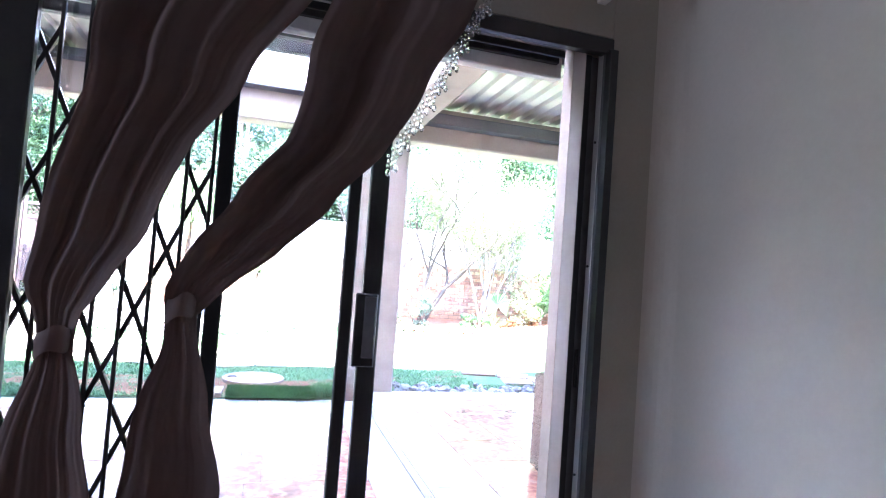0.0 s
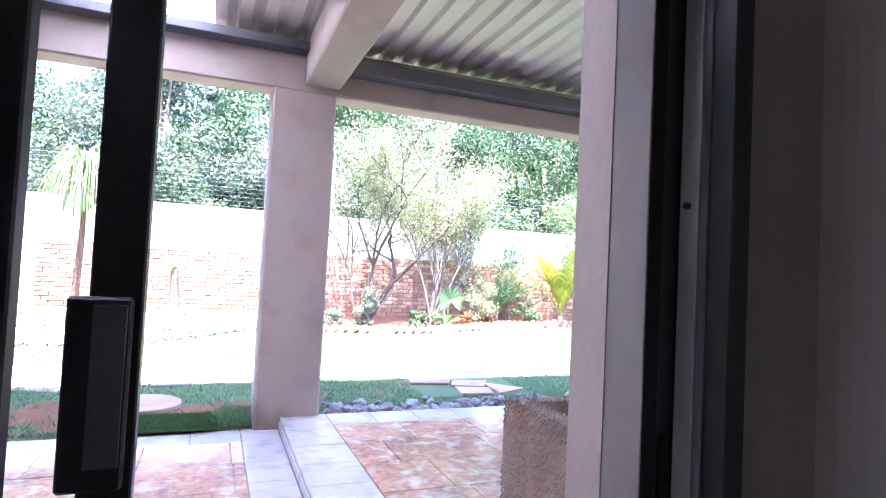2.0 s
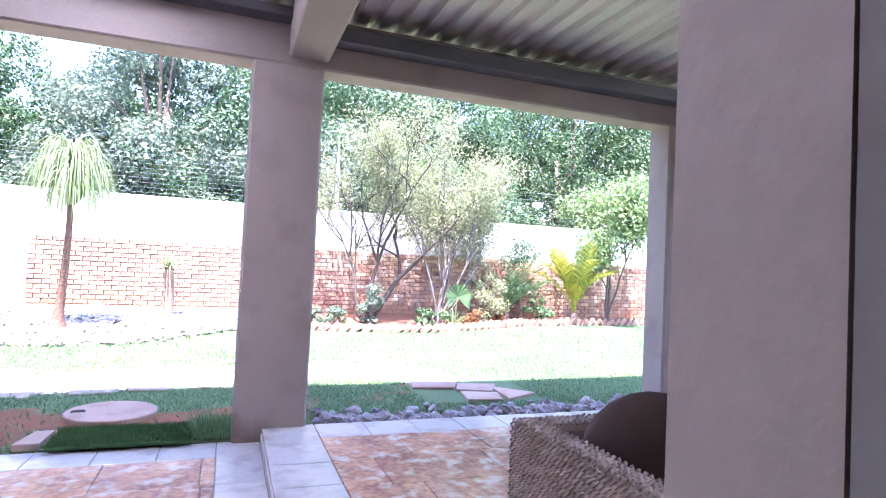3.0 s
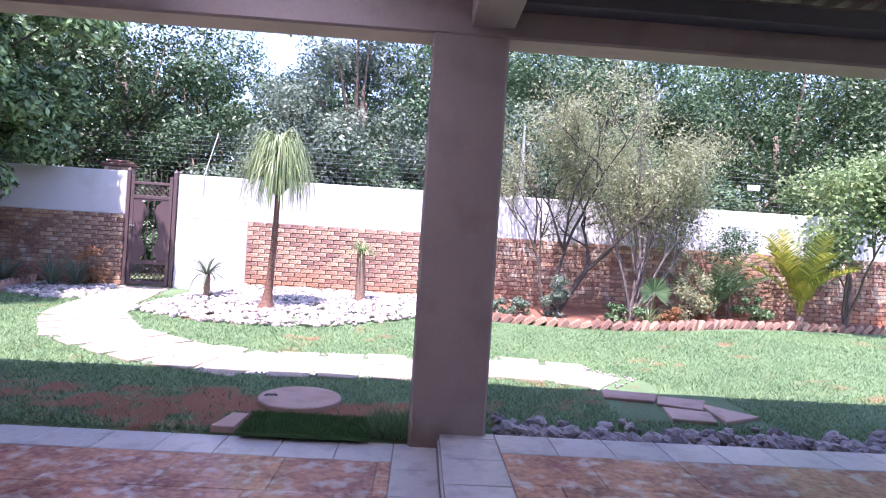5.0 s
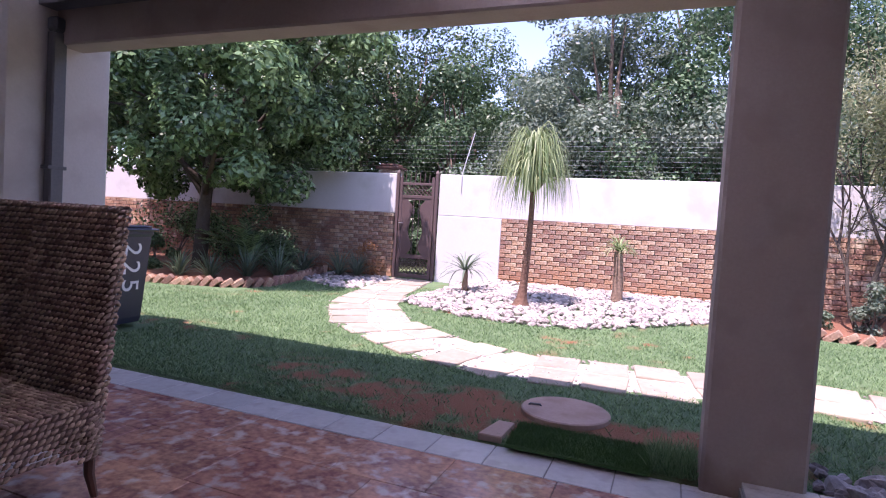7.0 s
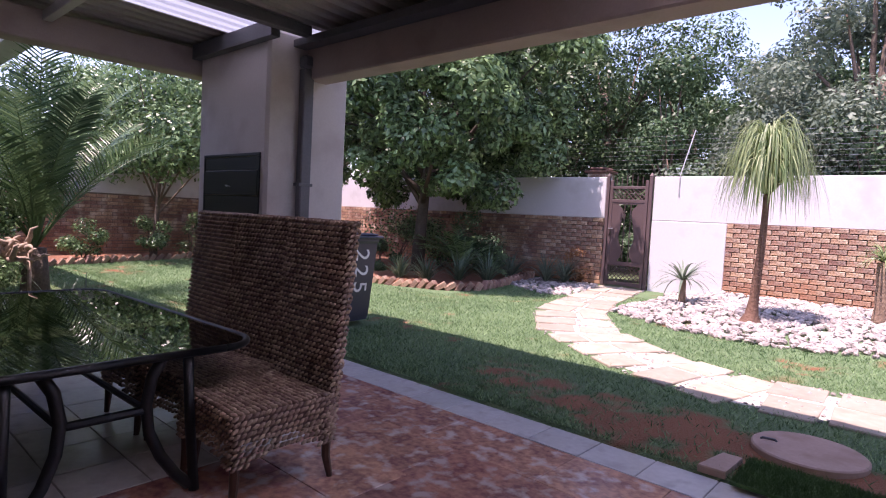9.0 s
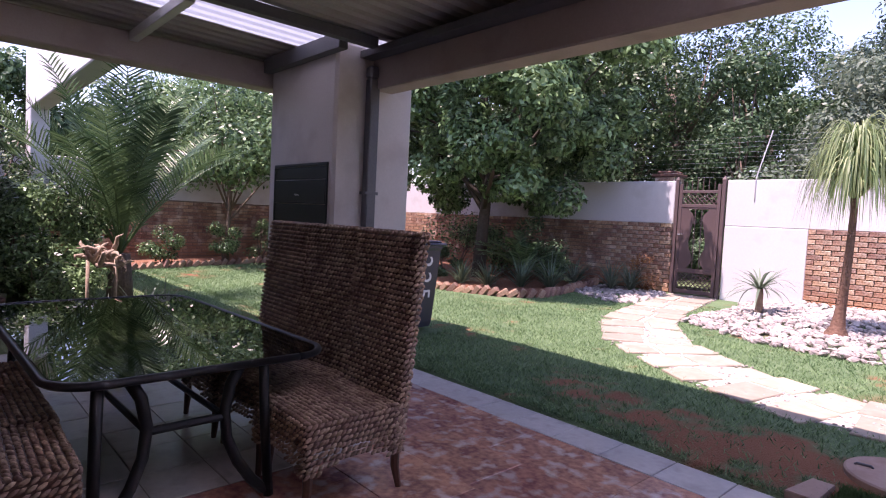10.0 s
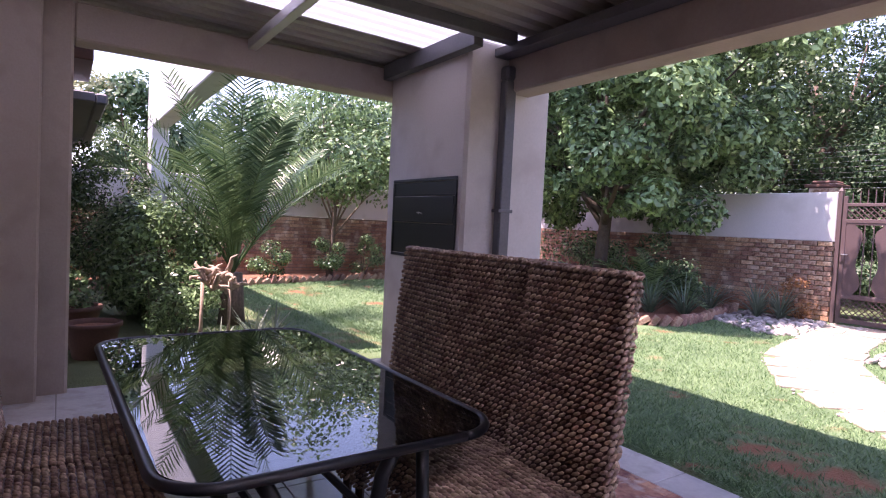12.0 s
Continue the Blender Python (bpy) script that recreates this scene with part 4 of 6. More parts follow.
def dining_chair(at, turn):
    """High-backed chair covered in woven rope; front to -y."""
    r = random.Random(4)
    t = thing("dining_chair", "high-backed dining chair of woven brown banana rope", "chair", at, "chairs round the patio table", turn)
    W, D, SH, BH = 0.57, 0.55, 0.455, 1.325
    cw, ch = 0.034, 0.0285
    # dark core puts the shade of the weave's gaps into its colour
    seat = part("seat", box(-W / 2, W / 2, -D, -0.005, 0.30, SH - 0.01, 0.02), WOOD_DARK, t)
    g = Geo()
    rope_face(g, (-W / 2, -D, SH - 0.008), (1, 0, 0), (0, 1, 0), (0, 0, 1), W, D - 0.02, cw, ch, r)
    for k in range(6):
        z0 = 0.17 + 0.075 * math.sin(math.pi * (k + 0.5) / 6)
        rope_face(g, (-W / 2 + W * k / 6, -D - 0.001, z0), (1, 0, 0), (0, 0, 1), (0, -1, 0), W / 6, SH - 0.01 - z0, cw, ch, r)
        rope_face(g, (W / 2, -D + D * k / 6, z0), (0, 1, 0), (0, 0, 1), (1, 0, 0), D / 6, SH - 0.01 - z0, cw, ch, r)
        rope_face(g, (-W / 2, -D * k / 6, z0), (0, -1, 0), (0, 0, 1), (-1, 0, 0), D / 6, SH - 0.01 - z0, cw, ch, r)
    part("seat_weave", g, WICKER, seat, "", True)
    # back leans slightly; its top rail arches
    lean = 0.09
    k = (BH - SH) / math.hypot(BH - SH, lean)
    up = Vector((0, lean, BH - SH)).normalized()
    # core as dark as the seat's, for shaded gaps in the weave
    back = part("backrest", box(-W / 2, W / 2, -0.03, 0.03, 0.30, BH - 0.012, 0.02, Matrix.Shear("XY", 4, (0, 0)) @ Matrix(((1, 0, 0, 0), (0, 1, lean / (BH - SH), -lean * SH / (BH - SH)), (0, 0, 1, 0), (0, 0, 0, 1)))), WOOD_DARK, t)
    g = Geo()
    y0 = -lean * (SH - 0.2) / (BH - SH)
    nf = up.cross(Vector((1, 0, 0)))
    L = math.hypot(BH - 0.2, lean * (BH - 0.2) / (BH - SH))
    rope_face(g, Vector((-W / 2, y0, 0.2)) - nf * -0.032 if nf.y < 0 else Vector((-W / 2, y0, 0.2)) - nf * 0.032, (1, 0, 0), up, nf if nf.y < 0 else -nf, W, L, cw, ch, r)
    rope_face(g, Vector((W / 2, y0, 0.2)) + (nf if nf.y > 0 else -nf) * 0.032, (-1, 0, 0), up, nf if nf.y > 0 else -nf, W, L, cw, ch, r)
    rope_face(g, Vector((W / 2 - 0.001, y0 - 0.03, 0.2)), (0, 1, 0), up, (1, 0, 0), 0.06, L, cw, ch, r)
    rope_face(g, Vector((-W / 2 + 0.001, y0 + 0.03, 0.2)), (0, -1, 0), up, (-1, 0, 0), 0.06, L, cw, ch, r)
    rope_face(g, Vector((-W / 2, lean - 0.03, BH - 0.004)), (1, 0, 0), (0, 1, 0), (0, 0, 1), W, 0.06, cw, ch, r)
    part("back_weave", g, WICKER, back, "", True)
    for x in (-W / 2 + 0.03, W / 2 - 0.03):
        for y in (-D + 0.03, -0.02):
            part("leg", Geo().tube([(x, y, 0.31), (x, y, 0.12), (x, y + (0.03 if y > -0.1 else -0.01), 0.0)], [0.026, 0.023, 0.016], 8), WOOD_DARK, t, "dark stained wooden leg")
    return t


chair_a = dining_chair((-1.68, 3.86, 0.0), -1)
copy_thing(chair_a, pose(-2.275, 3.91, 0.0, 0, 0, 5))
copy_thing(chair_a, pose(-2.85, 3.88, 0.0, 0, 0, -0.5))
copy_thing(chair_a, pose(-1.80, 1.90, 0.0, 0, 0, 179))
copy_thing(chair_a, pose(-2.39, 1.91, 0.0, 0, 0, 181))
copy_thing(chair_a, pose(-2.98, 1.90, 0.0, 0, 0, 180))


def glass_table():
    t = thing("glass_table", "smoked glass patio table with black metal frame", "table", (-2.86, 2.98, 0.0), turn=1.5)
    X, Y, Z, R = 1.13, 0.63, 0.685, 0.20

    def loop(inset, n=10):
        pts = []
        for cx, cy, a0 in ((X - R, Y - R, 0), (-X + R, Y - R, 90), (-X + R, -Y + R, 180), (X - R, -Y + R, 270)):
            for k in range(n + 1):
                a = radians(a0 + 90 * k / n)
                pts.append((cx + (R - inset) * math.cos(a), cy + (R - inset) * math.sin(a)))
        return pts

    lp_ = loop(0.02)
    n = len(lp_)
    part("glass_top", Geo().add([(x, y, Z) for x, y in lp_] + [(x, y, Z - 0.008) for x, y in lp_],
                                [tuple(range(n)), tuple(range(n, 2 * n))[::-1]] + [(k, n + k, n + (k + 1) % n, (k + 1) % n) for k in range(n)]), GLASS_DARK, t, "smoked glass top")
    lo = loop(0.0)
    part("rim", Geo().tube([(x, y, Z - 0.012) for x, y in lo] + [(lo[0][0], lo[0][1], Z - 0.012)], 0.019, 8), BLACK_METAL, t, "", True)
    # each leg is a straight outer tube with a bowed inner one running into its foot
    c = -0.10
    for sx in (-1, 1):
        x = sx * (X - 0.04)
        for sy in (-1, 1):
            leg = part("leg", Geo().tube([(x, c + sy * 0.36, Z - 0.025), (x + sx * 0.01, c + sy * 0.37, 0.35), (x + sx * 0.04, c + sy * 0.385, 0.0)], 0.025, 8), BLACK_METAL, t, "", True)
            part("bowed_brace", Geo().tube([(x, c + sy * 0.24, Z - 0.025), (x, c + sy * 0.195, 0.58), (x, c + sy * 0.17, 0.45), (x, c + sy * 0.185, 0.32), (x + sx * 0.01, c + sy * 0.235, 0.20), (x + sx * 0.02, c + sy * 0.30, 0.10), (x + sx * 0.03, c + sy * 0.365, 0.03)], 0.027, 8), BLACK_METAL, leg, "", True)
        part("stretcher", Geo().tube([(x, c - 0.17, 0.43), (x, c + 0.17, 0.43)], 0.02, 8), BLACK_METAL, t)
        part("stretcher", Geo().tube([(-X + 0.04, c + sx * 0.17, 0.43), (X - 0.04, c + sx * 0.17, 0.43)], 0.016, 8), BLACK_METAL, t)
        part("support", box(sx * 0.5 - 0.02, sx * 0.5 + 0.02, -Y + 0.02, Y - 0.02, Z - 0.035, Z - 0.010, 0.004), BLACK_METAL, t)


glass_table()


def wicker_armchair(at, turn):
    t = thing("wicker_armchair", "grey-brown wicker armchair with dark cushion", "armchair", at, turn=turn)
    r = random.Random(9)
    W, D, H = 0.80, 0.80, 0.62
    for name, x0, x1, y0, y1 in (("arm", 0, 0.11, 0, D), ("arm", W - 0.11, W, 0, D), ("backrest", 0.112, W - 0.112, D - 0.12, D)):
        p = part(name, box(x0, x1, y0, y1, 0.03, H, 0.025), WICKER_GREY, t)
        g = Geo()
        cw, ch = 0.024, 0.014
        if name == "arm":
            rope_face(g, (x0, y1, 0.03), (0, -1, 0), (0, 0, 1), (-1, 0, 0), y1 - y0, H - 0.04, cw, ch, r)
            rope_face(g, (x1, y0, 0.03), (0, 1, 0), (0, 0, 1), (1, 0, 0), y1 - y0, H - 0.04, cw, ch, r)
        rope_face(g, (x0, y0, H - 0.002), (1, 0, 0), (0, 1, 0), (0, 0, 1), x1 - x0, y1 - y0, cw, ch, r)
        rope_face(g, (x1, y1, 0.03), (-1, 0, 0), (0, 0, 1), (0, 1, 0), x1 - x0, H - 0.04, cw, ch, r)
        part("weave", g, WICKER_GREY, p, "", True)
    part("seat", box(0.112, W - 0.112, 0.0, D - 0.122, 0.10, 0.34, 0.03), WICKER_GREY, t)
    part("cushion", Geo().lump((W / 2, D / 2 - 0.08, 0.40), 0.33, 0.36, 0.085, None, 20, 10), CUSHION, t, "dark brown seat cushion", True)
    part("back_cushion", Geo().lump((W / 2 + 0.03, D - 0.23, 0.555), 0.27, 0.10, 0.20, None, 20, 10), CUSHION, t, "dark brown scatter cushion", True)
    for x in (0.05, W - 0.05):
        for y in (0.05, D - 0.05):
            part("foot", box(x - 0.025, x + 0.025, y - 0.025, y + 0.025, 0, 0.03, 0.004), BLACK_METAL, t)


wicker_armchair((2.12, 2.32, 0.088), 0)


# ---- garden: path, stones, edging ----
PATH_LINE = [(-3.75, 12.4, 0.42), (-3.42, 10.55, 0.46), (-3.10, 9.3, 0.50), (-2.48, 8.37, 0.52), (-1.92, 7.92, 0.50), (-1.25, 7.50, 0.50), (-0.5, 7.26, 0.50),
             (0.4, 7.30, 0.50), (1.2, 7.42, 0.46), (2.0, 7.62, 0.46), (2.75, 7.50, 0.46), (3.2, 7.12, 0.42)]


def along_path(step):
    """Points of the path's middle line with direction and half width, at even steps."""
    out, acc = [], 0.0
    for (x0, y0, w0), (x1, y1, w1) in zip(PATH_LINE, PATH_LINE[1:]):
        L = math.hypot(x1 - x0, y1 - y0)
        while acc < L:
            f = acc / L
            out.append((x0 + (x1 - x0) * f, y0 + (y1 - y0) * f, (x1 - x0) / L, (y1 - y0) / L, w0 + (w1 - w0) * f))
            acc += step
        acc -= L
    return out


MID = np.array(along_path(0.08))


def on_path(x, y, extra=0.0):
    d = np.hypot(MID[:, 0] - x, MID[:, 1] - y)
    k = int(d.argmin())
    return d[k] < MID[k, 4] + extra


def prism(poly, z0, z1, tilt=(0, 0)):
    n = len(poly)
    cx, cy = sum(p[0] for p in poly) / n, sum(p[1] for p in poly) / n
    top = [(x + (cx - x) * 0.03, y + (cy - y) * 0.03, z1 + (x - cx) * tilt[0] + (y - cy) * tilt[1]) for x, y in poly]
    mid = [(x, y, z1 - 0.008 + (x - cx) * tilt[0] + (y - cy) * tilt[1]) for x, y in poly]
    bot = [(x, y, z0) for x, y in poly]
    fs = [tuple(range(n))]
    for a, b in ((0, n), (n, 2 * n)):
        fs += [(a + k, b + k, b + (k + 1) % n, a + (k + 1) % n) for k in range(n)]
    return Geo().add(top + mid + bot, fs)


bed = Geo()
sm = along_path(0.15)
for x, y, dx, dy, w in sm:
    z = ground_z(x, y) + 0.008
    for s in (-1, -0.5, 0, 0.5, 1):
        ww = w * (0.95 + 0.06 * noise.noise(Vector((x * 3, y * 3, s))))
        px, py = x - dy * ww * s, y + dx * ww * s
        bed.v.append((px, py, ground_z(px, py) + (0.010 if abs(s) < 1 else -0.01)))
for j in range(len(sm) - 1):
    for i in range(4):
        a = j * 5 + i
        bed.f.append((a, a + 5, a + 6, a + 1))
GRAVEL = mat("pale_gravel", (0.36, 0.32, 0.28), (0.54, 0.50, 0.45), 0.95, 60, 6, 0.9, depth=0.02)
path = structure("path", bed, GRAVEL, "curved garden path of cream flagstones in pale gravel", "path")
stones = along_path(0.46)
for k, (x, y, dx, dy, w) in enumerate(stones[:-1]):
    split = rnd.uniform(-0.25, 0.25)
    for s0, s1 in ((-1.02, split - 0.07), (split + 0.07, 1.02)):
        a0, a1 = rnd.uniform(0.02, 0.055), 0.46 - rnd.uniform(0.02, 0.055)
        poly = []
        for a, s in ((a0, s0), (a1, s0), (a1, s1), (a0, s1)):
            a, s = a + rnd.uniform(-0.02, 0.02), s * 0.95 + rnd.uniform(-0.03, 0.03)
            px, py = x + dx * a - dy * w * s, y + dy * a + dx * w * s
            poly.append((px, py))
        cx, cy = sum(p[0] for p in poly) / 4, sum(p[1] for p in poly) / 4
        z = ground_z(cx, cy)
        part("flagstone", prism(poly, z - 0.02, z + 0.020 + rnd.uniform(-0.005, 0.006), (rnd.uniform(-0.02, 0.02), 0.026)), FLAG, path)
for poly in (((2.92, 6.92), (3.42, 6.84), (3.28, 6.58), (2.86, 6.64)), ((3.40, 6.80), (3.80, 6.72), (3.62, 6.40), (3.28, 6.52)), ((3.30, 6.46), (3.66, 6.36), (3.58, 6.08), (3.24, 6.12)), ((3.70, 6.66), (4.05, 6.30), (3.66, 6.10))):
    z = ground_z(*poly[0])
    tagged(obj("stepping_slab", prism(poly, z - 0.02, z + 0.018), SLAB_PINK), "pinkish concrete stepping slab in the lawn", "paving slab", "stepping slabs")

STONE_SHAPES = []
for k in range(6):
    STONE_SHAPES.append(Geo().lump((0, 0, 0), 1, rnd.uniform(0.6, 0.9), rnd.uniform(0.45, 0.7), None, 7, 5, 0.22, rnd))


def scatter_stones(name, spots, material, label, parent=None):
    """Many small stones joined into one mesh."""
    allv, allf, base = [], [], 0
    for x, y, z, s in spots:
        sh = STONE_SHAPES[rnd.randrange(6)]
        v = np.array(sh.v) @ np.array(Euler((rnd.uniform(-0.5, 0.5), rnd.uniform(-0.5, 0.5), rnd.uniform(0, 6.28))).to_matrix()).T * s + (x, y, z + s * 0.25)
        allv.append(v)
        allf.extend([tuple(i + base for i in f) for f in sh.f])
        base += len(v)
    g = Geo()
    g.v, g.f = np.concatenate(allv).tolist(), allf
    ob = obj(name, g, material)
    return tagged(ob, label, "stones" if label else "", kind="stuff")


def in_bed(x, y):
    near = 9.22 + 0.30 * ((x + 0.9) / 1.3) ** 2 if x < 0.4 else 9.53 + 0.85 * (x - 0.4)
    return -2.75 < x < 2.35 and near < y < WALL_Y - 0.03 and not on_path(x, y, 0.02)


spots = []
while len(spots) < 3200:
    x, y = rnd.uniform(-2.8, 2.4), rnd.uniform(9.1, WALL_Y)
    if in_bed(x, y):
        spots.append((x, y, ground_z(x, y) + rnd.uniform(0, 0.03), rnd.uniform(0.03, 0.07)))
spots.sort(key=lambda q: q[1])
stone_bed = thing("stone_bed", "bed of white garden stones round the palms", "stones", (-0.9, 10.5, 0.2))
stone_meshes = [s.mesh("stone") for s in STONE_SHAPES]
for k, (x, y, z, s) in enumerate(spots[:300]):
    ob = part("stone", stone_meshes[k % 6], STONE_WHITE, stone_bed)
    ob.matrix_basis = Matrix.LocRotScale((x + 0.9, y - 10.5, z + s * 0.25 - 0.2), Euler((rnd.uniform(-0.5, 0.5), rnd.uniform(-0.5, 0.5), rnd.uniform(0, 6.28))), (s, s, s))
rest = scatter_stones("stone_rest", [(x + 0.9, y - 10.5, z - 0.2, s) for x, y, z, s in spots[300:]], STONE_WHITE, "")
rest.parent = stone_bed
spots = []
while len(spots) < 330:
    x, y = rnd.uniform(-5.5, -3.8), rnd.uniform(10.3, 12.3)
    if not on_path(x, y, 0.0) and x > -5.6 + 0.55 * (12.3 - y) * 0.4 and y > 10.4 + 0.6 * abs(x + 4.3):
        spots.append((x, y, ground_z(x, y), rnd.uniform(0.03, 0.07)))
scatter_stones("pale_stones", spots, STONE_WHITE, "small pale stones beside the gate")
spots = []
for x, y, dx, dy, w in along_path(0.05):
    for _ in range(7):
        s = rnd.uniform(-1.02, 1.02)
        px, py = x - dy * w * s, y + dx * w * s
        spots.append((px, py, ground_z(px, py) + 0.006, rnd.uniform(0.010, 0.022)))
scatter_stones("path_gravel", spots, STONE_WHITE, "loose pale gravel between the flagstones")

# rocks along the raised patio edge
rocks = thing("rock_border", "row of rough grey rocks along the patio edge", "rocks", (3.6, 5.55, 0.0))
rock_meshes = [Geo().lump((0, 0, 0), 1, rnd.uniform(0.6, 0.95), rnd.uniform(0.5, 0.8), None, 7, 5, 0.28, rnd).mesh("rock") for _ in range(6)]
for k in range(270):
    x, s = rnd.uniform(1.78, 4.85), rnd.uniform(0.026, 0.075)
    y = 5.45 + 0.30 * abs(rnd.gauss(0, 0.5)) + s * 0.6
    ob = part("rock", rock_meshes[k % 6], ROCK, rocks)
    ob.matrix_basis = Matrix.LocRotScale((x - 3.6, y - 5.55, ground_z(x, y) + s * rnd.uniform(0.3, 0.9)), Euler((rnd.uniform(-0.6, 0.6), rnd.uniform(-0.6, 0.6), rnd.uniform(0, 6.28))), (s, s, s))

# slanted brick edging of the beds, and the soil behind it
BRICK_MESH = box(-0.11, 0.11, -0.052, 0.052, -0.045, 0.045, 0.008).mesh("brick")


def edging(name, line, soil_to, label):
    t = thing(name, label, "garden edging", (line[0][0], line[0][1], 0))
    for (x0, y0), (x1, y1) in zip(line, line[1:]):
        L = math.hypot(x1 - x0, y1 - y0)
        n = max(1, round(L / 0.165))
        for k in range(n):
            f = (k + 0.5) / n
            x, y = x0 + (x1 - x0) * f, y0 + (y1 - y0) * f
            a = math.atan2(y1 - y0, x1 - x0)
            ob = part("brick", BRICK_MESH, BRICK_EDGE, t)
            ob.matrix_basis = Matrix.Translation((x - line[0][0], y - line[0][1], ground_z(x, y) + 0.055 + rnd.uniform(-0.02, 0.012))) @ Euler((rnd.uniform(-0.15, 0.15), radians(-45) + rnd.uniform(-0.28, 0.28), a + rnd.uniform(-0.25, 0.25))).to_matrix().to_4x4()
    g = Geo()
    n = 6
    for i, (x, y) in enumerate(line):
        for j in range(n + 1):
            px, py = x + (soil_to[i][0] - x) * j / n, y + (soil_to[i][1] - y) * j / n
            g.v.append((px, py, ground_z(px, py) + 0.025 + 0.05 * min(1, j) + 0.02 * noise.noise(Vector((px * 4, py * 4, 0)))))
    for i in range(len(line) - 1):
        for j in range(n):
            a = i * (n + 1) + j
            g.f.append((a, a + n + 1, a + n + 2, a + 1))
    structure("bed_soil", g, SOIL, "red garden bed soil behind brick edging", "soil", True)


E_LINE = [(2.35, 10.75), (3.54, 10.50), (4.37, 10.50), (5.37, 10.86), (6.64, 11.45), (8.2, 11.75), (9.4, 11.8), (11.5, 11.9)]
edging("brick_edging", E_LINE, [(x, WALL_Y + 0.01) for x, y in E_LINE], "slanted red brick edging along the bed")
W_LINE = [(-13.4, 8.9), (-11, 9.0), (-9.0, 8.95), (-7.0, 8.98), (-5.66, 9.25), (-5.15, 9.9), (-5.35, 11.0), (-5.62, 12.2)]
edging("brick_edging", W_LINE, [(-13.5, WALL_Y), (-11, WALL_Y), (-9, WALL_Y), (-7.2, WALL_Y), (-6.4, WALL_Y), (-6.0, WALL_Y), (-5.9, WALL_Y), (-5.75, WALL_Y)], "slanted red brick edging round the shady bed")
S_LINE = [(-11.6, 2.0), (-12.0, 4.5), (-12.4, 7.0), (-12.3, 8.9)]
edging("brick_edging", S_LINE, [(-13.6, y) for x, y in S_LINE], "rough brick edging along the side wall")


def manhole(x, y):
    t = thing("manhole_cover", "round pinkish concrete manhole cover in bare soil", "manhole cover", (x, y, ground_z(x, y)))
    ring = [(math.cos(a), math.sin(a)) for a in np.linspace(0, 2 * math.pi, 49)[:-1]]
    n = 48
    g = Geo().add([(0.315 * c, 0.315 * s, -0.02) for c, s in ring] + [(0.315 * c, 0.315 * s, 0.026) for c, s in ring] + [(0.305 * c, 0.305 * s, 0.034) for c, s in ring],
                  [(k, (k + 1) % n, n + (k + 1) % n, n + k) for k in range(n)] + [(n + k, n + (k + 1) % n, 2 * n + (k + 1) % n, 2 * n + k) for k in range(n)] + [tuple(2 * n + k for k in range(n))])
    part("lid", g, SLAB_PINK, t)
    part("handle", Geo().tube([(-0.26, -0.03, 0.034), (-0.25, -0.03, 0.045), (-0.18, -0.02, 0.045), (-0.17, -0.02, 0.034)], 0.008, 6), STEEL_GREY, t, "rusty lifting handle")


manhole(0.33, 6.17)
tagged(obj("paver", prism([(-0.09, 5.44), (0.06, 5.44), (0.07, 5.74), (-0.04, 5.74)], 0.0, 0.05), SLAB_PINK), "small pinkish paver at the tile edge", "paving slab")


def ribbons(strands, widths, material, name):
    """Flat tapering leaves along point lists; every leaf its own island."""
    g = Geo()
    for pts, w in zip(strands, widths):
        pts = [Vector(p) for p in pts]
        n = len(pts)
        k = len(g.v)
        for i, p in enumerate(pts):
            d = pts[min(i + 1, n - 1)] - pts[max(i - 1, 0)]
            s = d.cross(Vector((0, 0, 1)))
            s = s.normalized() if s.length > 1e-5 else Vector((1, 0, 0))
            ww = w * (1 - (i / (n - 1)) ** 2 * 0.92) * (0.75 if i == 0 else 1)
            g.v.append(tuple(p - s * ww / 2))
            g.v.append(tuple(p + s * ww / 2))
        for i in range(n - 1):
            a = k + 2 * i
            g.f.append((a, a + 1, a + 3, a + 2))
    return g


def arch(base, az, el, length, droop, n=6):
    """A leaf's line: leaves the base at az and el, and bends down by its own weight."""
    p, out, e = Vector(base), [tuple(base)], el
    for k in range(n):
        st = length / n
        p = p + Vector((math.cos(az) * math.cos(e), math.sin(az) * math.cos(e), math.sin(e))) * st
        out.append(tuple(p))
        e -= droop / n
    return out


def rosette(name, at, count, length, width, el, droop, material, label, category, group="", seed=1, n=5, stem=0.0, stem_r=0.03):
    r = random.Random(seed)
    t = thing(name, label, category, at, group)
    st, ws = [], []
    for k in range(count):
        az = k * 2.4 + r.uniform(-0.3, 0.3)
        st.append(arch((0.02 * math.cos(az), 0.02 * math.sin(az), stem), az, r.uniform(*el), length * r.uniform(0.7, 1.1), r.uniform(*droop), n))
        ws.append(width * r.uniform(0.8, 1.2))
    part("leaf_crown", ribbons(st, ws, material, "leaf_crown"), material, t)
    if stem:
        zz = np.linspace(-0.05, stem, 7)
        part("trunk", Geo().tube([(0.012 * math.sin(5 * z), 0.01 * math.cos(4 * z), z) for z in zz], [stem_r * (1.15 - 0.3 * z / stem) * (1 + 0.1 * (k % 2)) for k, z in enumerate(zz)], 9), BARK_PALE, t, "", True)
    return t


# turf mat with short blades
tx0, tx1, ty0, ty1 = 0.10, 0.93, 5.36, 5.78
turf = thing("turf_mat", "dark green artificial turf mat beside the tiles", "mat", (0.5, 5.56, 0.03))
part("backing", box(tx0 - 0.5, tx1 - 0.5, ty0 - 5.56, ty1 - 5.56, -0.01, 0.012, 0.004), MAT_GREEN, turf)
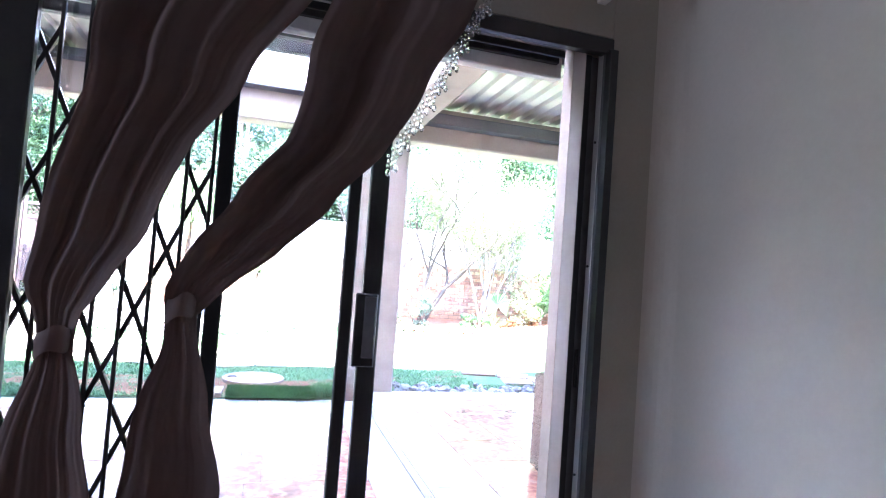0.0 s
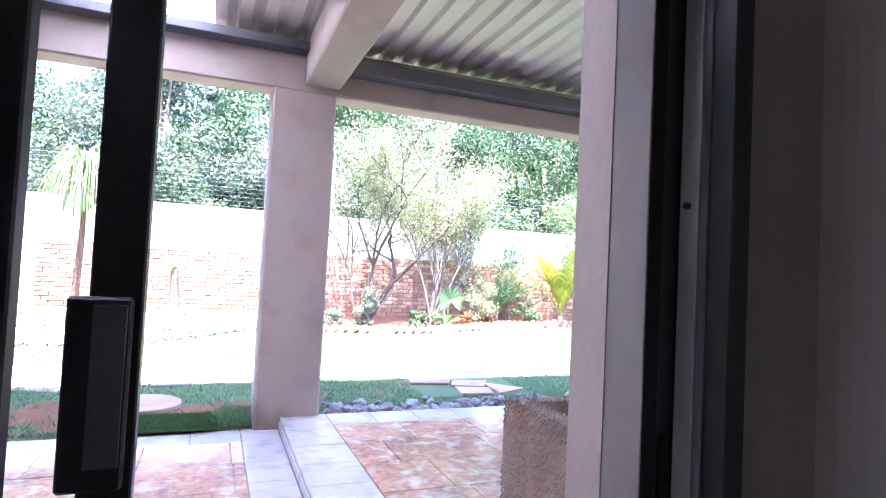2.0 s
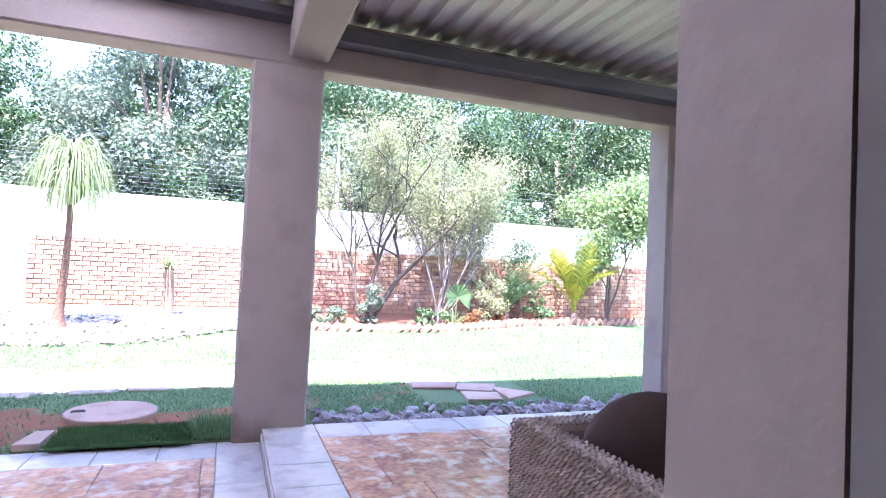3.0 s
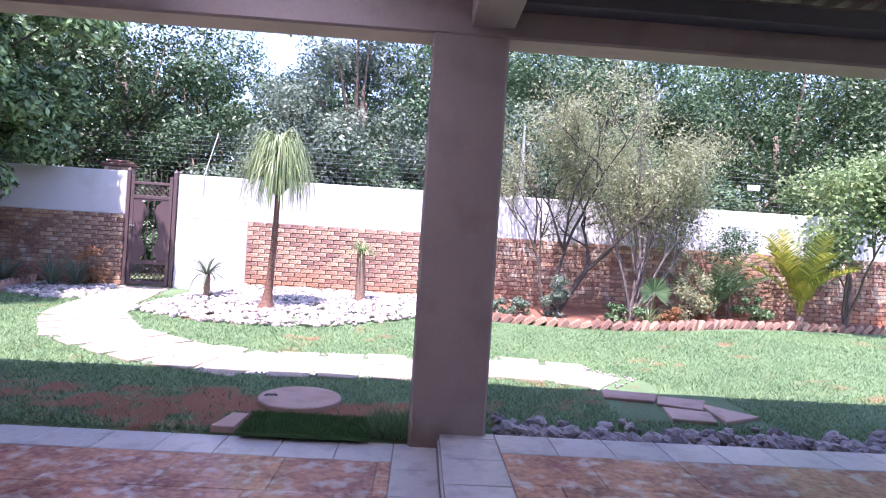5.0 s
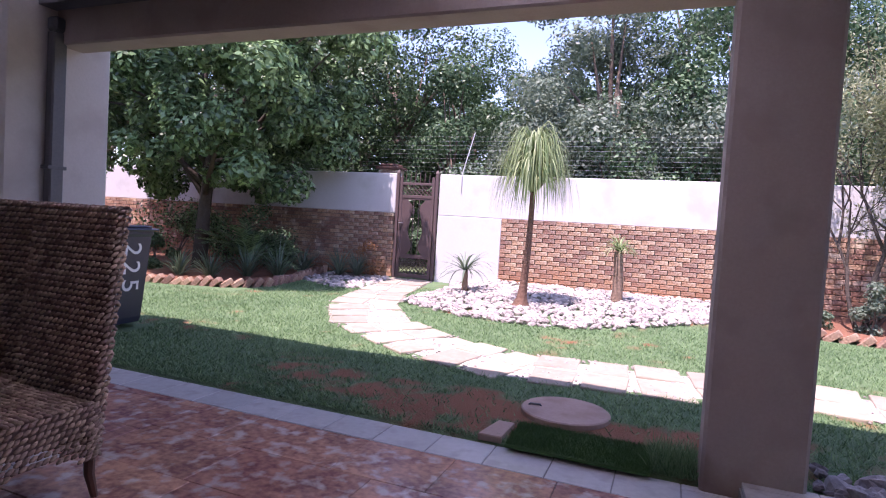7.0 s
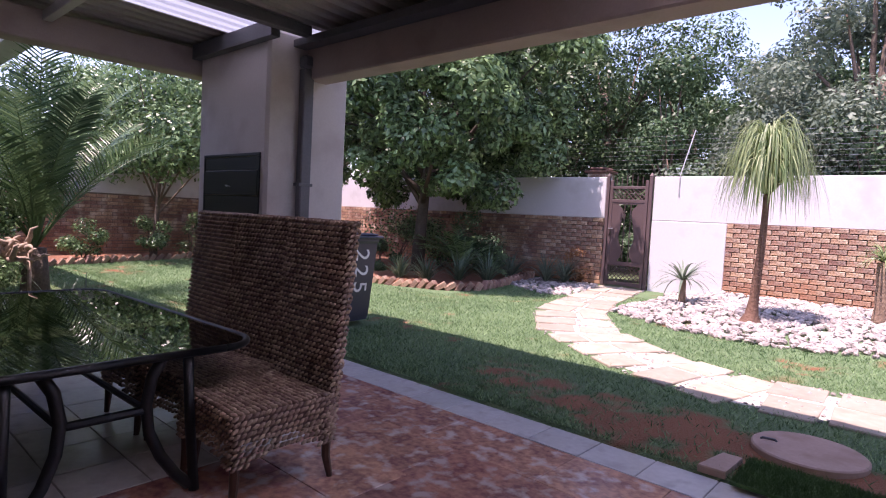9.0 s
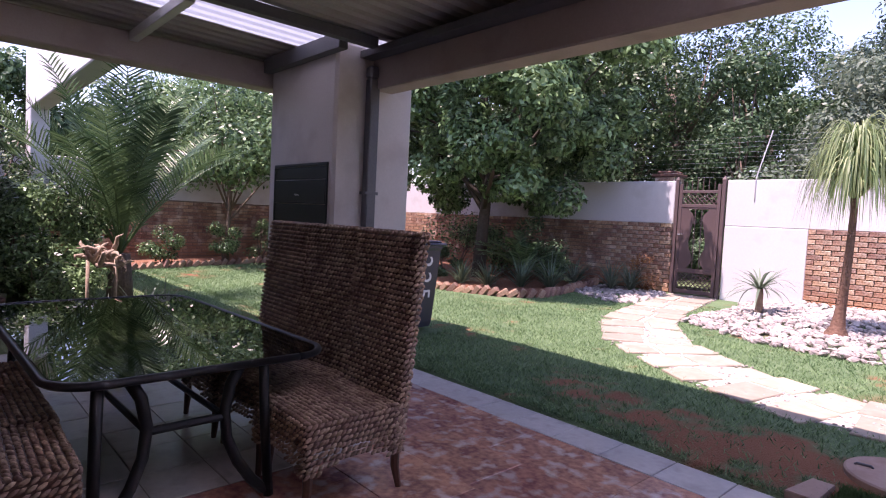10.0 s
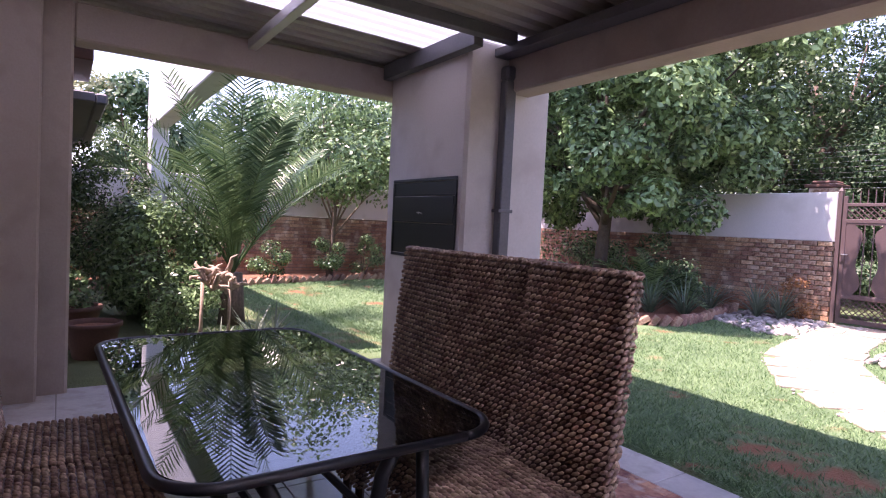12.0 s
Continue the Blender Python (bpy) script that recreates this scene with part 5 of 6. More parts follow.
q = np.column_stack([rng.uniform(tx0 - 0.5, tx1 - 0.5, 9000), rng.uniform(ty0 - 5.56, ty1 - 5.56, 9000), np.full(9000, 0.010)])


def blades(base, h, w, rng, lean=0.5):
    n = len(base)
    az = rng.uniform(0, 2 * math.pi, n)
    hh = h * rng.uniform(0.5, 1.3, n)
    s = np.column_stack([np.cos(az), np.sin(az), np.zeros(n)]) * (w * rng.uniform(0.7, 1.3, n))[:, None]
    l = rng.normal(size=(n, 3)) * (lean * hh)[:, None]
    l[:, 2] = hh
    return np.stack([base - s / 2, base + s / 2, base + l], axis=1).reshape(-1, 3)


part("turf", quads_mesh("turf", blades(q, 0.03, 0.006, rng), MAT_GREEN, 3), MAT_GREEN, turf)

# lawn blades
pts = []
while len(pts) < 215000:
    x, y = rnd.uniform(-12.3, 10.8), 5.45 + 6.0 * rnd.random() ** 1.35
    if x < -5.7 and rnd.random() < 0.35:
        y = rnd.uniform(3.0, 5.6)
    if y < 5.62 and x > 1.1:
        continue
    if abs(x) < 1.2 and tx0 < x < tx1 and ty0 < y < ty1:
        continue
    if COL[0] < x < COL[1] and y < COL[3]:
        continue
    if (x - 0.33) ** 2 + (y - 6.17) ** 2 < 0.11 or rnd.random() < 0.93 * soil_amount(x, y):
        continue
    if -4.85 < x < -4.15 and 6.05 < y < 6.7:
        continue
    if x < -5.2 and y > 8.95 or x > 2.3 and y > 10.5 + max(0, x - 4.4) * 0.3 or in_bed(x, y) or 2.85 < x < 4.05 and 6.1 < y < 6.95:
        continue
    if -4.3 < x < 3.7 and on_path(x, y, -0.05):
        continue
    pts.append((x, y, ground_z(x, y)))
grass_me = quads_mesh("grass", blades(np.array(pts), 0.034, 0.0085, rng, 0.8), GRASS, 3)
tagged(obj("grass", grass_me, GRASS), "short mown lawn grass", "grass", kind="stuff")
tuft = np.column_stack([rng.uniform(0.93, 1.17, 900), rng.uniform(5.43, 5.82, 900), np.full(900, 0.02)])
tagged(obj("grass_tuft", quads_mesh("tuft", blades(tuft, 0.11, 0.008, rng, 0.45), GRASS, 3), GRASS), "longer grass tuft against the column foot", "grass", kind="stuff")

# ---- palms and shrubs ----
r0 = random.Random(21)
PX, PY = -1.01, 10.2
PZ = ground_z(PX, PY)
pony = thing("ponytail_palm", "ponytail palm with slim trunk and drooping mop of leaves", "palm", (PX, PY, PZ))
zs = [-0.05, 0.04, 0.14, 0.28, 0.5, 0.9, 1.25, 1.55, 1.86]
part("trunk", Geo().tube([(0.03 * math.sin(1.4 * z) + 0.03 * z, 0, z) for z in zs], [0.165, 0.135, 0.082, 0.062, 0.052, 0.046, 0.041, 0.038, 0.045], 12), BARK_RED, pony, "", True)
st, ws = [], []
for k in range(640):
    az, f = r0.uniform(0, 6.283), r0.random()
    el, L = 1.5 - 0.8 * f, r0.uniform(1.0, 1.65) * (1.0 - 0.15 * f)
    p_, e, line = Vector((0.07, 0, 1.64 + 0.26 * (1 - f))), el, []
    bend = [math.exp(-((q - (4.2 + r0.uniform(-0.6, 0.9))) / 1.7) ** 2) for q in range(10)]
    total = (el + 1.5) * r0.uniform(0.88, 1.02) if r0.random() < 0.95 else 1.8
    for q in range(11):
        line.append(tuple(p_))
        p_ = p_ + Vector((math.cos(az) * math.cos(e), math.sin(az) * math.cos(e), math.sin(e))) * L / 10
        if q < 10:
            e -= total * bend[q] / sum(bend)
    apex = max(v[2] for v in line)
    peak = [v[2] for v in line].index(apex)
    line = [(0.07 + (v[0] - 0.07) * 0.78, v[1] * 0.78, v[2] if q <= peak else apex - (apex - v[2]) * 1.22) for q, v in enumerate(line)]
    st.append(line)
    ws.append(r0.uniform(0.013, 0.022))
part("crown", ribbons(st, ws, LEAF_PONY, "crown"), LEAF_PONY, pony)
rosette("small_ponytail", (0.23, 11.2, ground_z(0.23, 11.2)), 110, 0.42, 0.016, (0.3, 1.4), (1.2, 2.2), LEAF_PONY, "young ponytail palm on a stubby trunk", "palm", seed=5, stem=0.82, stem_r=0.075)
rosette("agave", (-2.12, 10.85, ground_z(-2.12, 10.85)), 50, 0.66, 0.034, (-0.1, 1.05), (0.5, 1.5), LEAF_GREY, "spiky grey-green aloe among white stones", "aloe", seed=6, stem=0.40, stem_r=0.045)


def frond(g_leaf, g_stem, base, az, el, length, droop, leaflets, leaf_len, leaf_w, r, start=0.18):
    """A feather-palm frond: a stalk and two rows of leaflets."""
    line = [Vector(p) for p in arch(base, az, el, length, droop, 14)]
    g_stem.tube(line, [0.016 * (1 - 0.85 * k / 14) for k in range(15)], 5, False)
    for k in range(leaflets):
        f = start + (1 - start) * k / leaflets
        i = min(13, int(f * 14))
        p = line[i].lerp(line[i + 1], f * 14 - i)
        d = (line[i + 1] - line[i]).normalized()
        side = d.cross(Vector((0, 0, 1)))
        side = side.normalized() if side.length > 1e-4 else Vector((1, 0, 0))
        up = side.cross(d)
        ll_ = leaf_len * (0.45 + 0.55 * math.sin(math.pi * min(1, 0.15 + 0.85 * (f - start) / (1 - start)))) * r.uniform(0.85, 1.1)
        for s in (-1, 1):
            q1 = (side * s * 0.8 + d * 0.55 + up * r.uniform(0.1, 0.4)).normalized()
            a = p + q1 * ll_ * 0.55
            b = p + q1 * ll_ + Vector((0, 0, -0.10 * ll_))
            n = q1.cross(up).normalized() * leaf_w / 2
            k0 = len(g_leaf.v)
            g_leaf.v += [tuple(p - n * 0.6), tuple(p + n * 0.6), tuple(a + n), tuple(b), tuple(a - n)]
            g_leaf.f.append((k0, k0 + 1, k0 + 2, k0 + 3, k0 + 4))


def feather_palm(name, at, fronds, length, el, droop, leaflets, leaf_len, leaf_w, material, label, trunk_h, trunk_r, seed):
    r = random.Random(seed)
    t = thing(name, label, "palm", at)
    part("trunk", Geo().tube([(0, 0, -0.05), (0, 0, trunk_h * 0.5), (0, 0, trunk_h)], [trunk_r * 1.2, trunk_r, trunk_r * 0.8], 10), BARK, t, "", True)
    for k in range(fronds):
        gl, gs = Geo(), Geo()
        frond(gl, gs, (0, 0, trunk_h), k * 2.4 + r.uniform(-0.35, 0.35), r.uniform(*el), length * r.uniform(0.75, 1.1), r.uniform(*droop), leaflets, leaf_len, leaf_w, r)
        s = part("frond_stalk", gs, material, t)
        part("frond_blade", gl, material, s)
    return t


feather_palm("date_palm", (-7.9, 4.05, 0.0), 22, 2.75, (1.02, 1.53), (0.2, 0.85), 46, 0.46, 0.022, LEAF_PALM, "wild date palm with arching grey-green fronds", 0.7, 0.15, 31)
feather_palm("yellow_palm", (8.04, 11.75, ground_z(8.04, 11.75)), 15, 1.7, (1.15, 1.52), (0.5, 1.4), 32, 0.32, 0.026, LEAF_YELLOW, "golden cane palm with yellow fronds by the wall", 0.25, 0.07, 33)
feather_palm("small_palm", (6.6, 12.05, ground_z(6.6, 12.05)), 11, 1.5, (0.9, 1.45), (0.5, 1.2), 30, 0.25, 0.018, LEAF_PALM, "small grey-green palm against the brick wall", 0.2, 0.05, 35)
feather_palm("cycad", (-6.5, 10.9, 0.15), 20, 1.25, (0.3, 1.3), (0.6, 1.3), 34, 0.20, 0.018, LEAF_OAK, "dark green cycad in the shady bed", 0.25, 0.12, 37)

fan = thing("fan_palm", "small fan palm leaf on a thin stalk", "palm", (5.05, 11.1, ground_z(5.05, 11.1)))
part("stalk", Geo().tube([(0, 0, 0), (0.02, 0, 0.35), (0.04, -0.02, 0.58)], 0.012, 6), LEAF_PONY, fan)
fan_geo = Geo()
for a in np.linspace(-0.75, 3.89, 30):
    d, sd = Vector((math.cos(a), -0.22, math.sin(a))), Vector((-math.sin(a), 0.0, math.cos(a)))
    p0, L = Vector((0.04, -0.02, 0.58)), 0.30 + 0.03 * math.sin(7 * a)
    fan_geo.add([tuple(p0), tuple(p0 + d * L * 0.55 + sd * 0.022), tuple(p0 + d * L), tuple(p0 + d * L * 0.55 - sd * 0.022)], [(0, 1, 2, 3)])
part("fan_leaf", fan_geo, LEAF_PALM, fan)


def shrub(name, at, clumps, n, size, material, label, category="shrub", stems=4, stem_r=0.015, seed=1, slim=0.5, up=0.5, droop=0.0, bark=None, hollow=0.3, group=""):
    """Stems that fork from the foot to the clumps, and a crown of loose leaves."""
    g = np.random.default_rng(seed)
    r = random.Random(seed)
    t = thing(name, label, category, at, group)
    for c in clumps[:stems]:
        c = Vector(c[:3])
        mid = c * 0.5 + Vector((r.uniform(-0.1, 0.1), r.uniform(-0.1, 0.1), 0.05)) * c.length
        s = part("stem", Geo().tube([(r.uniform(-0.04, 0.04), r.uniform(-0.04, 0.04), -0.05), tuple(mid * 0.5 + Vector((0, 0, 0.02))), tuple(mid), tuple(c)], [stem_r * 1.4, stem_r * 1.1, stem_r * 0.8, stem_r * 0.35], 7), bark or BARK, t, "", True)
        tw = Geo()
        for k in range(7):
            d = Vector((r.gauss(0, 1), r.gauss(0, 1), r.gauss(0.4, 0.7))).normalized() * c.length * r.uniform(0.2, 0.4)
            st_ = mid.lerp(c, r.uniform(0, 0.9))
            tw.tube([st_, st_ + d * 0.5 + Vector((0, 0, 0.02)), st_ + d], [stem_r * 0.5, stem_r * 0.35, stem_r * 0.12], 5, False)
        part("twig", tw, bark or BARK, s)
    p, d = clump_points(clumps, n, g, hollow)
    d = d[p[:, 2] > 0.02]
    p = p[p[:, 2] > 0.02]
    part("crown", quads_mesh("crown", leaf_quads(p, size, g, up, slim, droop, d), material), material, t)
    return t


def around(cx, cy, cz, rx, ry, rz, n, r, seed):
    """n clumps of radius about r spread through an ellipsoid."""
    q = random.Random(seed)
    out = []
    while len(out) < n:
        x, y, z = (q.uniform(-1, 1) for _ in range(3))
        if 0.25 < x * x + y * y + z * z < 1:
            out.append((cx + rx * x, cy + ry * y, cz + rz * z, r * q.uniform(0.6, 1.3)))
    return out


def branched(name, at, stems, depth, leaves, size, material, bark, label, category, seed, spread=0.6, shrink=0.68, reach=0.22, slim=0.4):
    """Stems (direction, length, radius) that fork again and again into fine twigs, with loose leaves about the last ones."""
    r, g = random.Random(seed), np.random.default_rng(seed)
    t = thing(name, label, category, at)
    tips = []

    def grow(geo, p, d, L, rad, level):
        pts, q = [p], p
        for k in range(4):
            d = (d + Vector((r.gauss(0, 0.13), r.gauss(0, 0.13), r.gauss(0.03, 0.10)))).normalized()
            q = q + d * L / 4
            pts.append(q)
        geo.tube(pts, [rad * (1 - 0.11 * k) for k in range(5)], 6 if level else 8, False)
        if level >= depth - 2:
            tips.extend(pts[1:])
        if level < depth:
            for k in range(r.choice((2, 3, 3))):
                turn = Vector((r.gauss(0, 1), r.gauss(0, 1), r.gauss(0.15, 0.6))).normalized()
                grow(twigs, pts[r.choice((2, 3, 4, 4))], (d + turn * spread * r.uniform(0.6, 1.3)).normalized(), L * shrink * r.uniform(0.75, 1.2), rad * 0.58, level + 1)

    for d, L, rad in stems:
        twigs, main = Geo(), Geo()
        grow(main, Vector((r.uniform(-0.05, 0.05), r.uniform(-0.05, 0.05), -0.05)), Vector(d).normalized(), L, rad, 0)
        s = part("stem", main, bark, t, "", True)
        part("twig", twigs, bark, s)
    base = np.array([tuple(q) for q in tips])[g.integers(0, len(tips), leaves)]
    p = base + g.normal(size=(leaves, 3)) * reach * 0.5
    part("crown", quads_mesh("crown", leaf_quads(p, size, g, 0.3, slim, 0.4), material), material, t)
    return t


G_ = ground_z
branched("wispy_tree", (4.75, 11.25, 0.18), [((0.10, 0.1, 1), 1.8, 0.034), ((0.3, -0.1, 1), 1.75, 0.028), ((0.5, 0.15, 1), 1.6, 0.026), ((-0.14, -0.1, 1), 1.75, 0.028), ((0.2, 0.3, 1), 1.95, 0.03), ((0.6, 0, 1), 1.3, 0.02)],
         4, 30000, 0.07, LEAF_OLIVE, BARK_GREY, "wispy olive-green tree with thin grey stems", "tree", 41, 0.42, 0.66, 0.3, 0.3)
branched("dark_branched_shrub", (3.42, 11.25, 0.18), [((0.78, 0, 1), 1.45, 0.058), ((0.18, 0.1, 1), 1.6, 0.042), ((-0.5, -0.1, 1), 1.35, 0.034)],
         5, 10500, 0.06, LEAF_OLIVE, BARK_DARK, "open shrub with dark leaning branches", "shrub", 47, 0.62, 0.68, 0.2, 0.35)
branched("leafy_tree", (9.0, 11.9, 0.2), [((0.02, 0, 1), 1.8, 0.04), ((-0.15, 0.1, 1), 1.6, 0.032), ((0.2, -0.1, 1), 1.5, 0.03)],
         4, 10500, 0.09, LEAF_BRIGHT, BARK, "young tree with pale green leaves", "tree", 45, 0.42, 0.58, 0.34, 0.6)
for k, (x, y, w, h, n, mt, lab) in enumerate(((3.45, 11.0, 0.35, 0.62, 1500, LEAF_GREY, "small grey-green shrub in the brick bed"), (2.75, 11.2, 0.5, 0.28, 1600, LEAF_BLUE, "low blue-green ground cover"),
                                              (4.55, 10.95, 0.42, 0.32, 1700, LEAF_OAK, "low dark green shrub in the bed"), (5.9, 11.5, 0.38, 0.95, 2000, LEAF_OLIVE, "upright olive shrub by the wall"),
                                              (6.9, 12.0, 0.55, 1.55, 3200, LEAF_FAR, "dense green shrub against the wall"), (7.3, 11.9, 0.5, 0.55, 1700, LEAF_OAK, "dark green shrub by the wall"),
                                              (5.45, 11.3, 0.22, 0.45, 700, LEAF_RED, "reddish dry plant in the bed"), (6.25, 11.8, 0.25, 0.55, 800, LEAF_RED, "reddish shrub in the bed"))):
    shrub("shrub", (x, y, G_(x, y) + 0.04), around(0, 0, h * 0.55, w * 0.7, w * 0.6, h * 0.5, 9, 0.2 * max(w, h), 50 + k), n, 0.055, mt, lab, "shrub", 4, 0.012, 50 + k)
rosette("strappy_plant", (4.95, 10.95, 0.2), 60, 0.45, 0.018, (0.6, 1.45), (0.3, 1.2), LEAF_OAK, "tuft of thin dark leaves in the bed", "plant", seed=61)
for k, (x, y, ln_, mt) in enumerate(((-5.95, 10.2, 0.75, LEAF_BLUE), (-5.55, 10.55, 0.8, LEAF_BLUE), (-6.9, 9.6, 0.6, LEAF_BLUE), (-5.7, 11.5, 0.75, LEAF_GREY), (-5.0, 11.7, 0.7, LEAF_GREY), (-4.75, 11.95, 0.65, LEAF_GREY), (-6.3, 9.7, 0.6, LEAF_BLUE), (-8.0, 9.6, 0.6, LEAF_BLUE))):
    rosette("lily_clump", (x, y, G_(x, y) + 0.03), 70, ln_, 0.026, (0.7, 1.5), (0.4, 1.5), mt, "clump of strappy blue-green leaves in the bed", "plant", "lily clumps", seed=70 + k)
for k, (x, y, w, h, mt) in enumerate(((-7.6, 11.6, 0.75, 1.5, LEAF_OAK), (-8.7, 11.2, 0.8, 1.6, LEAF_OAK), (-6.9, 11.9, 0.6, 1.2, LEAF_FAR), (-7.9, 10.0, 0.6, 0.6, LEAF_FAR), (-9.6, 10.2, 0.7, 0.9, LEAF_OAK), (-6.2, 11.6, 0.5, 0.6, LEAF_OAK))):
    shrub("shade_shrub", (x, y, G_(x, y) + 0.04), around(0, 0, h * 0.55, w * 0.7, w * 0.6, h * 0.5, 9, 0.25 * max(w, h), 170 + k), 2200, 0.07, mt, "dark green shrub in the shady bed", "shrub", 4, 0.012, 170 + k, group="shade shrubs")
shrub("gate_shrub", (-3.8, 13.9, 0.1), around(0, 0, 0.8, 0.9, 0.5, 0.7, 12, 0.35, 180), 3500, 0.09, LEAF_FAR, "green shrub outside the garden gate", "shrub", 4, 0.02, 180)
shrub("flower_bush", (-4.6, 12.15, 0.2), around(0, 0, 0.38, 0.3, 0.2, 0.3, 8, 0.14, 79), 700, 0.045, LEAF_RED, "small bush with russet flowers by the gate", "shrub", 4, 0.01, 79)

# patio-end planting
shrub("tall_shrub", (-12.4, 2.9, 0.0), around(0, 0, 1.5, 0.8, 1.0, 1.4, 40, 0.4, 87), 12000, 0.08, LEAF_DARK, "tall dark green shrub beside the house wing", "shrub", 5, 0.03, 87)
shrub("glossy_bush", (-8.7, 3.2, 0.0), around(0, 0, 0.85, 1.1, 0.8, 0.72, 44, 0.36, 81), 17000, 0.07, LEAF_OAK, "dense glossy green bush by the pergola", "shrub", 5, 0.03, 81, 0.55, 0.6)
shrub("fern_bush", (-7.2, 3.35, 0.0), around(0, 0, 0.45, 0.6, 0.5, 0.35, 12, 0.22, 83), 2600, 0.07, LEAF_OAK, "low bright green bush under the palm", "shrub", 4, 0.012, 83, 0.35)
for k, (x, y, l_) in enumerate(((-6.6, 4.0, 0.5), (-6.3, 3.55, 0.4), (-7.0, 4.35, 0.45))):
    rosette("spiky_plant", (x, y, 0.0), 34, l_, 0.035, (0.3, 1.4), (0.2, 0.9), LEAF_GREY, "spiky pale green plant near the palm", "plant", "spiky plants", seed=85 + k)
for k, (x, y, h) in enumerate(((-12.6, 7.3, 0.9), (-12.8, 8.3, 1.1), (-12.7, 6.0, 0.7), (-12.7, 4.4, 1.2))):
    shrub("wall_shrub", (x, y, 0.1), around(0, 0, h * 0.55, 0.4, 0.4, h * 0.45, 8, 0.2, 90 + k), 1500, 0.07, LEAF_OAK, "small shrub by the shaded brick wall", "shrub", 4, 0.012, 90 + k, group="wall shrubs")


def driftwood():
    t = thing("driftwood_stump", "gnarled driftwood ornament on two bare stakes", "ornament", (-6.25, 3.45, 0.0))
    r = random.Random(14)
    for x, y in ((-0.12, -0.08), (0.12, 0.14)):
        part("stake", Geo().tube([(x, y, -0.05), (x + 0.02, y, 0.35), (x - 0.01, y + 0.01, 0.78)], [0.022, 0.018, 0.02], 7), DRIFTWOOD, t, "", True)
    for k in range(24):
        a, e = r.uniform(0, 6.28), r.uniform(-0.4, 1.2)
        d = Vector((math.cos(a) * math.cos(e), math.sin(a) * math.cos(e), math.sin(e)))
        c = Vector((r.uniform(-0.12, 0.12), r.uniform(-0.1, 0.14), r.uniform(0.66, 0.86)))
        L = r.uniform(0.12, 0.30)
        part("root", Geo().tube([c, c + d * L * 0.4 + Vector((0, 0, 0.02)), c + d * L * 0.7 + Vector((r.uniform(-.04, .04), r.uniform(-.04, .04), 0.03)), c + d * L], [0.030, 0.026, 0.018, 0.006], 7), DRIFTWOOD, t, "", True)


driftwood()


def pot(x, y, r, h, plant):
    t = thing("planter_pot", "dark clay planter pot on the patio edge", "pot", (x, y, -0.006), "planter pots")
    n = 24
    prof = [(0.72, 0), (0.86, 0.5), (0.98, 0.88), (1.06, 0.9), (1.06, 1.0), (0.94, 1.0), (0.90, 0.86)]
    vs = [(r * a * math.cos(6.2832 * k / n), r * a * math.sin(6.2832 * k / n), h * z) for a, z in prof for k in range(n)]
    fs = [(j * n + k, j * n + (k + 1) % n, j * n + n + (k + 1) % n, j * n + n + k) for j in range(len(prof) - 1) for k in range(n)]
    fs += [tuple(range(n))[::-1]]
    part("pot", Geo().add(vs, fs), TERRACOTTA, t, "", True)
    part("soil", Geo().add([(r * 0.905 * math.cos(6.2832 * k / n), r * 0.905 * math.sin(6.2832 * k / n), h * 0.87) for k in range(n)], [tuple(range(n))]), SOIL, t)
    if plant:
        part("foliage", quads_mesh("foliage", leaf_quads(clump_points(around(0, 0, h + 0.2, r * 0.8, r * 0.8, 0.22, 7, 0.14, 7), 700, rng)[0], 0.07, rng), LEAF_OAK), LEAF_OAK, t)


pot(-6.55, 2.42, 0.24, 0.36, False)
pot(-7.1, 2.25, 0.26, 0.45, True)

# ---- trees ----
def tree(name, at, height, spread, n, size, material, label, seed, trunk_r=0.14, clumps=34, low=0.35, limbs=7, bark=None, up=0.4, clump=0.36):
    """Tapered trunk, limbs to the clumps, and a crown of leaves with an uneven outline."""
    g, r = np.random.default_rng(seed), random.Random(seed)
    t = thing(name, label, "tree", at)
    zc = height * (0.5 + low / 2)
    cl = []
    for x, y, z, s in around(0, 0, 0, spread, spread * 0.9, height * (1 - low) / 2, clumps, spread * clump, seed):
        f = 1 + 0.45 * noise.noise(Vector((x, y, z)).normalized() * 2.3 + Vector((seed * 1.7, 0, 0)))
        cl.append((x * f, y * f, zc + z * f, s * f))
    top = Vector((r.uniform(-0.3, 0.3), r.uniform(-0.3, 0.3), height * 0.62))
    tr = part("trunk", Geo().tube([(0, 0, -0.1), (0.05, 0.02, height * 0.18), (r.uniform(-0.15, 0.15), 0.05, height * 0.38), tuple(top)], [trunk_r * 1.35, trunk_r, trunk_r * 0.8, trunk_r * 0.4], 10), bark or BARK, t, "", True)
    for c in cl[:limbs]:
        c = Vector(c[:3])
        b = Vector((0.05, 0.02, height * r.uniform(0.22, 0.5)))
        part("limb", Geo().tube([b, b.lerp(c, 0.5) + Vector((0, 0, 0.15)), c], [trunk_r * 0.5, trunk_r * 0.3, trunk_r * 0.08], 7), bark or BARK, tr, "", True)
    p, d = clump_points(cl, n, g, 0.45)
    part("crown", quads_mesh("crown", leaf_quads(p, size, g, up, 0.5, 0.0, d), material), material, t)
    return t


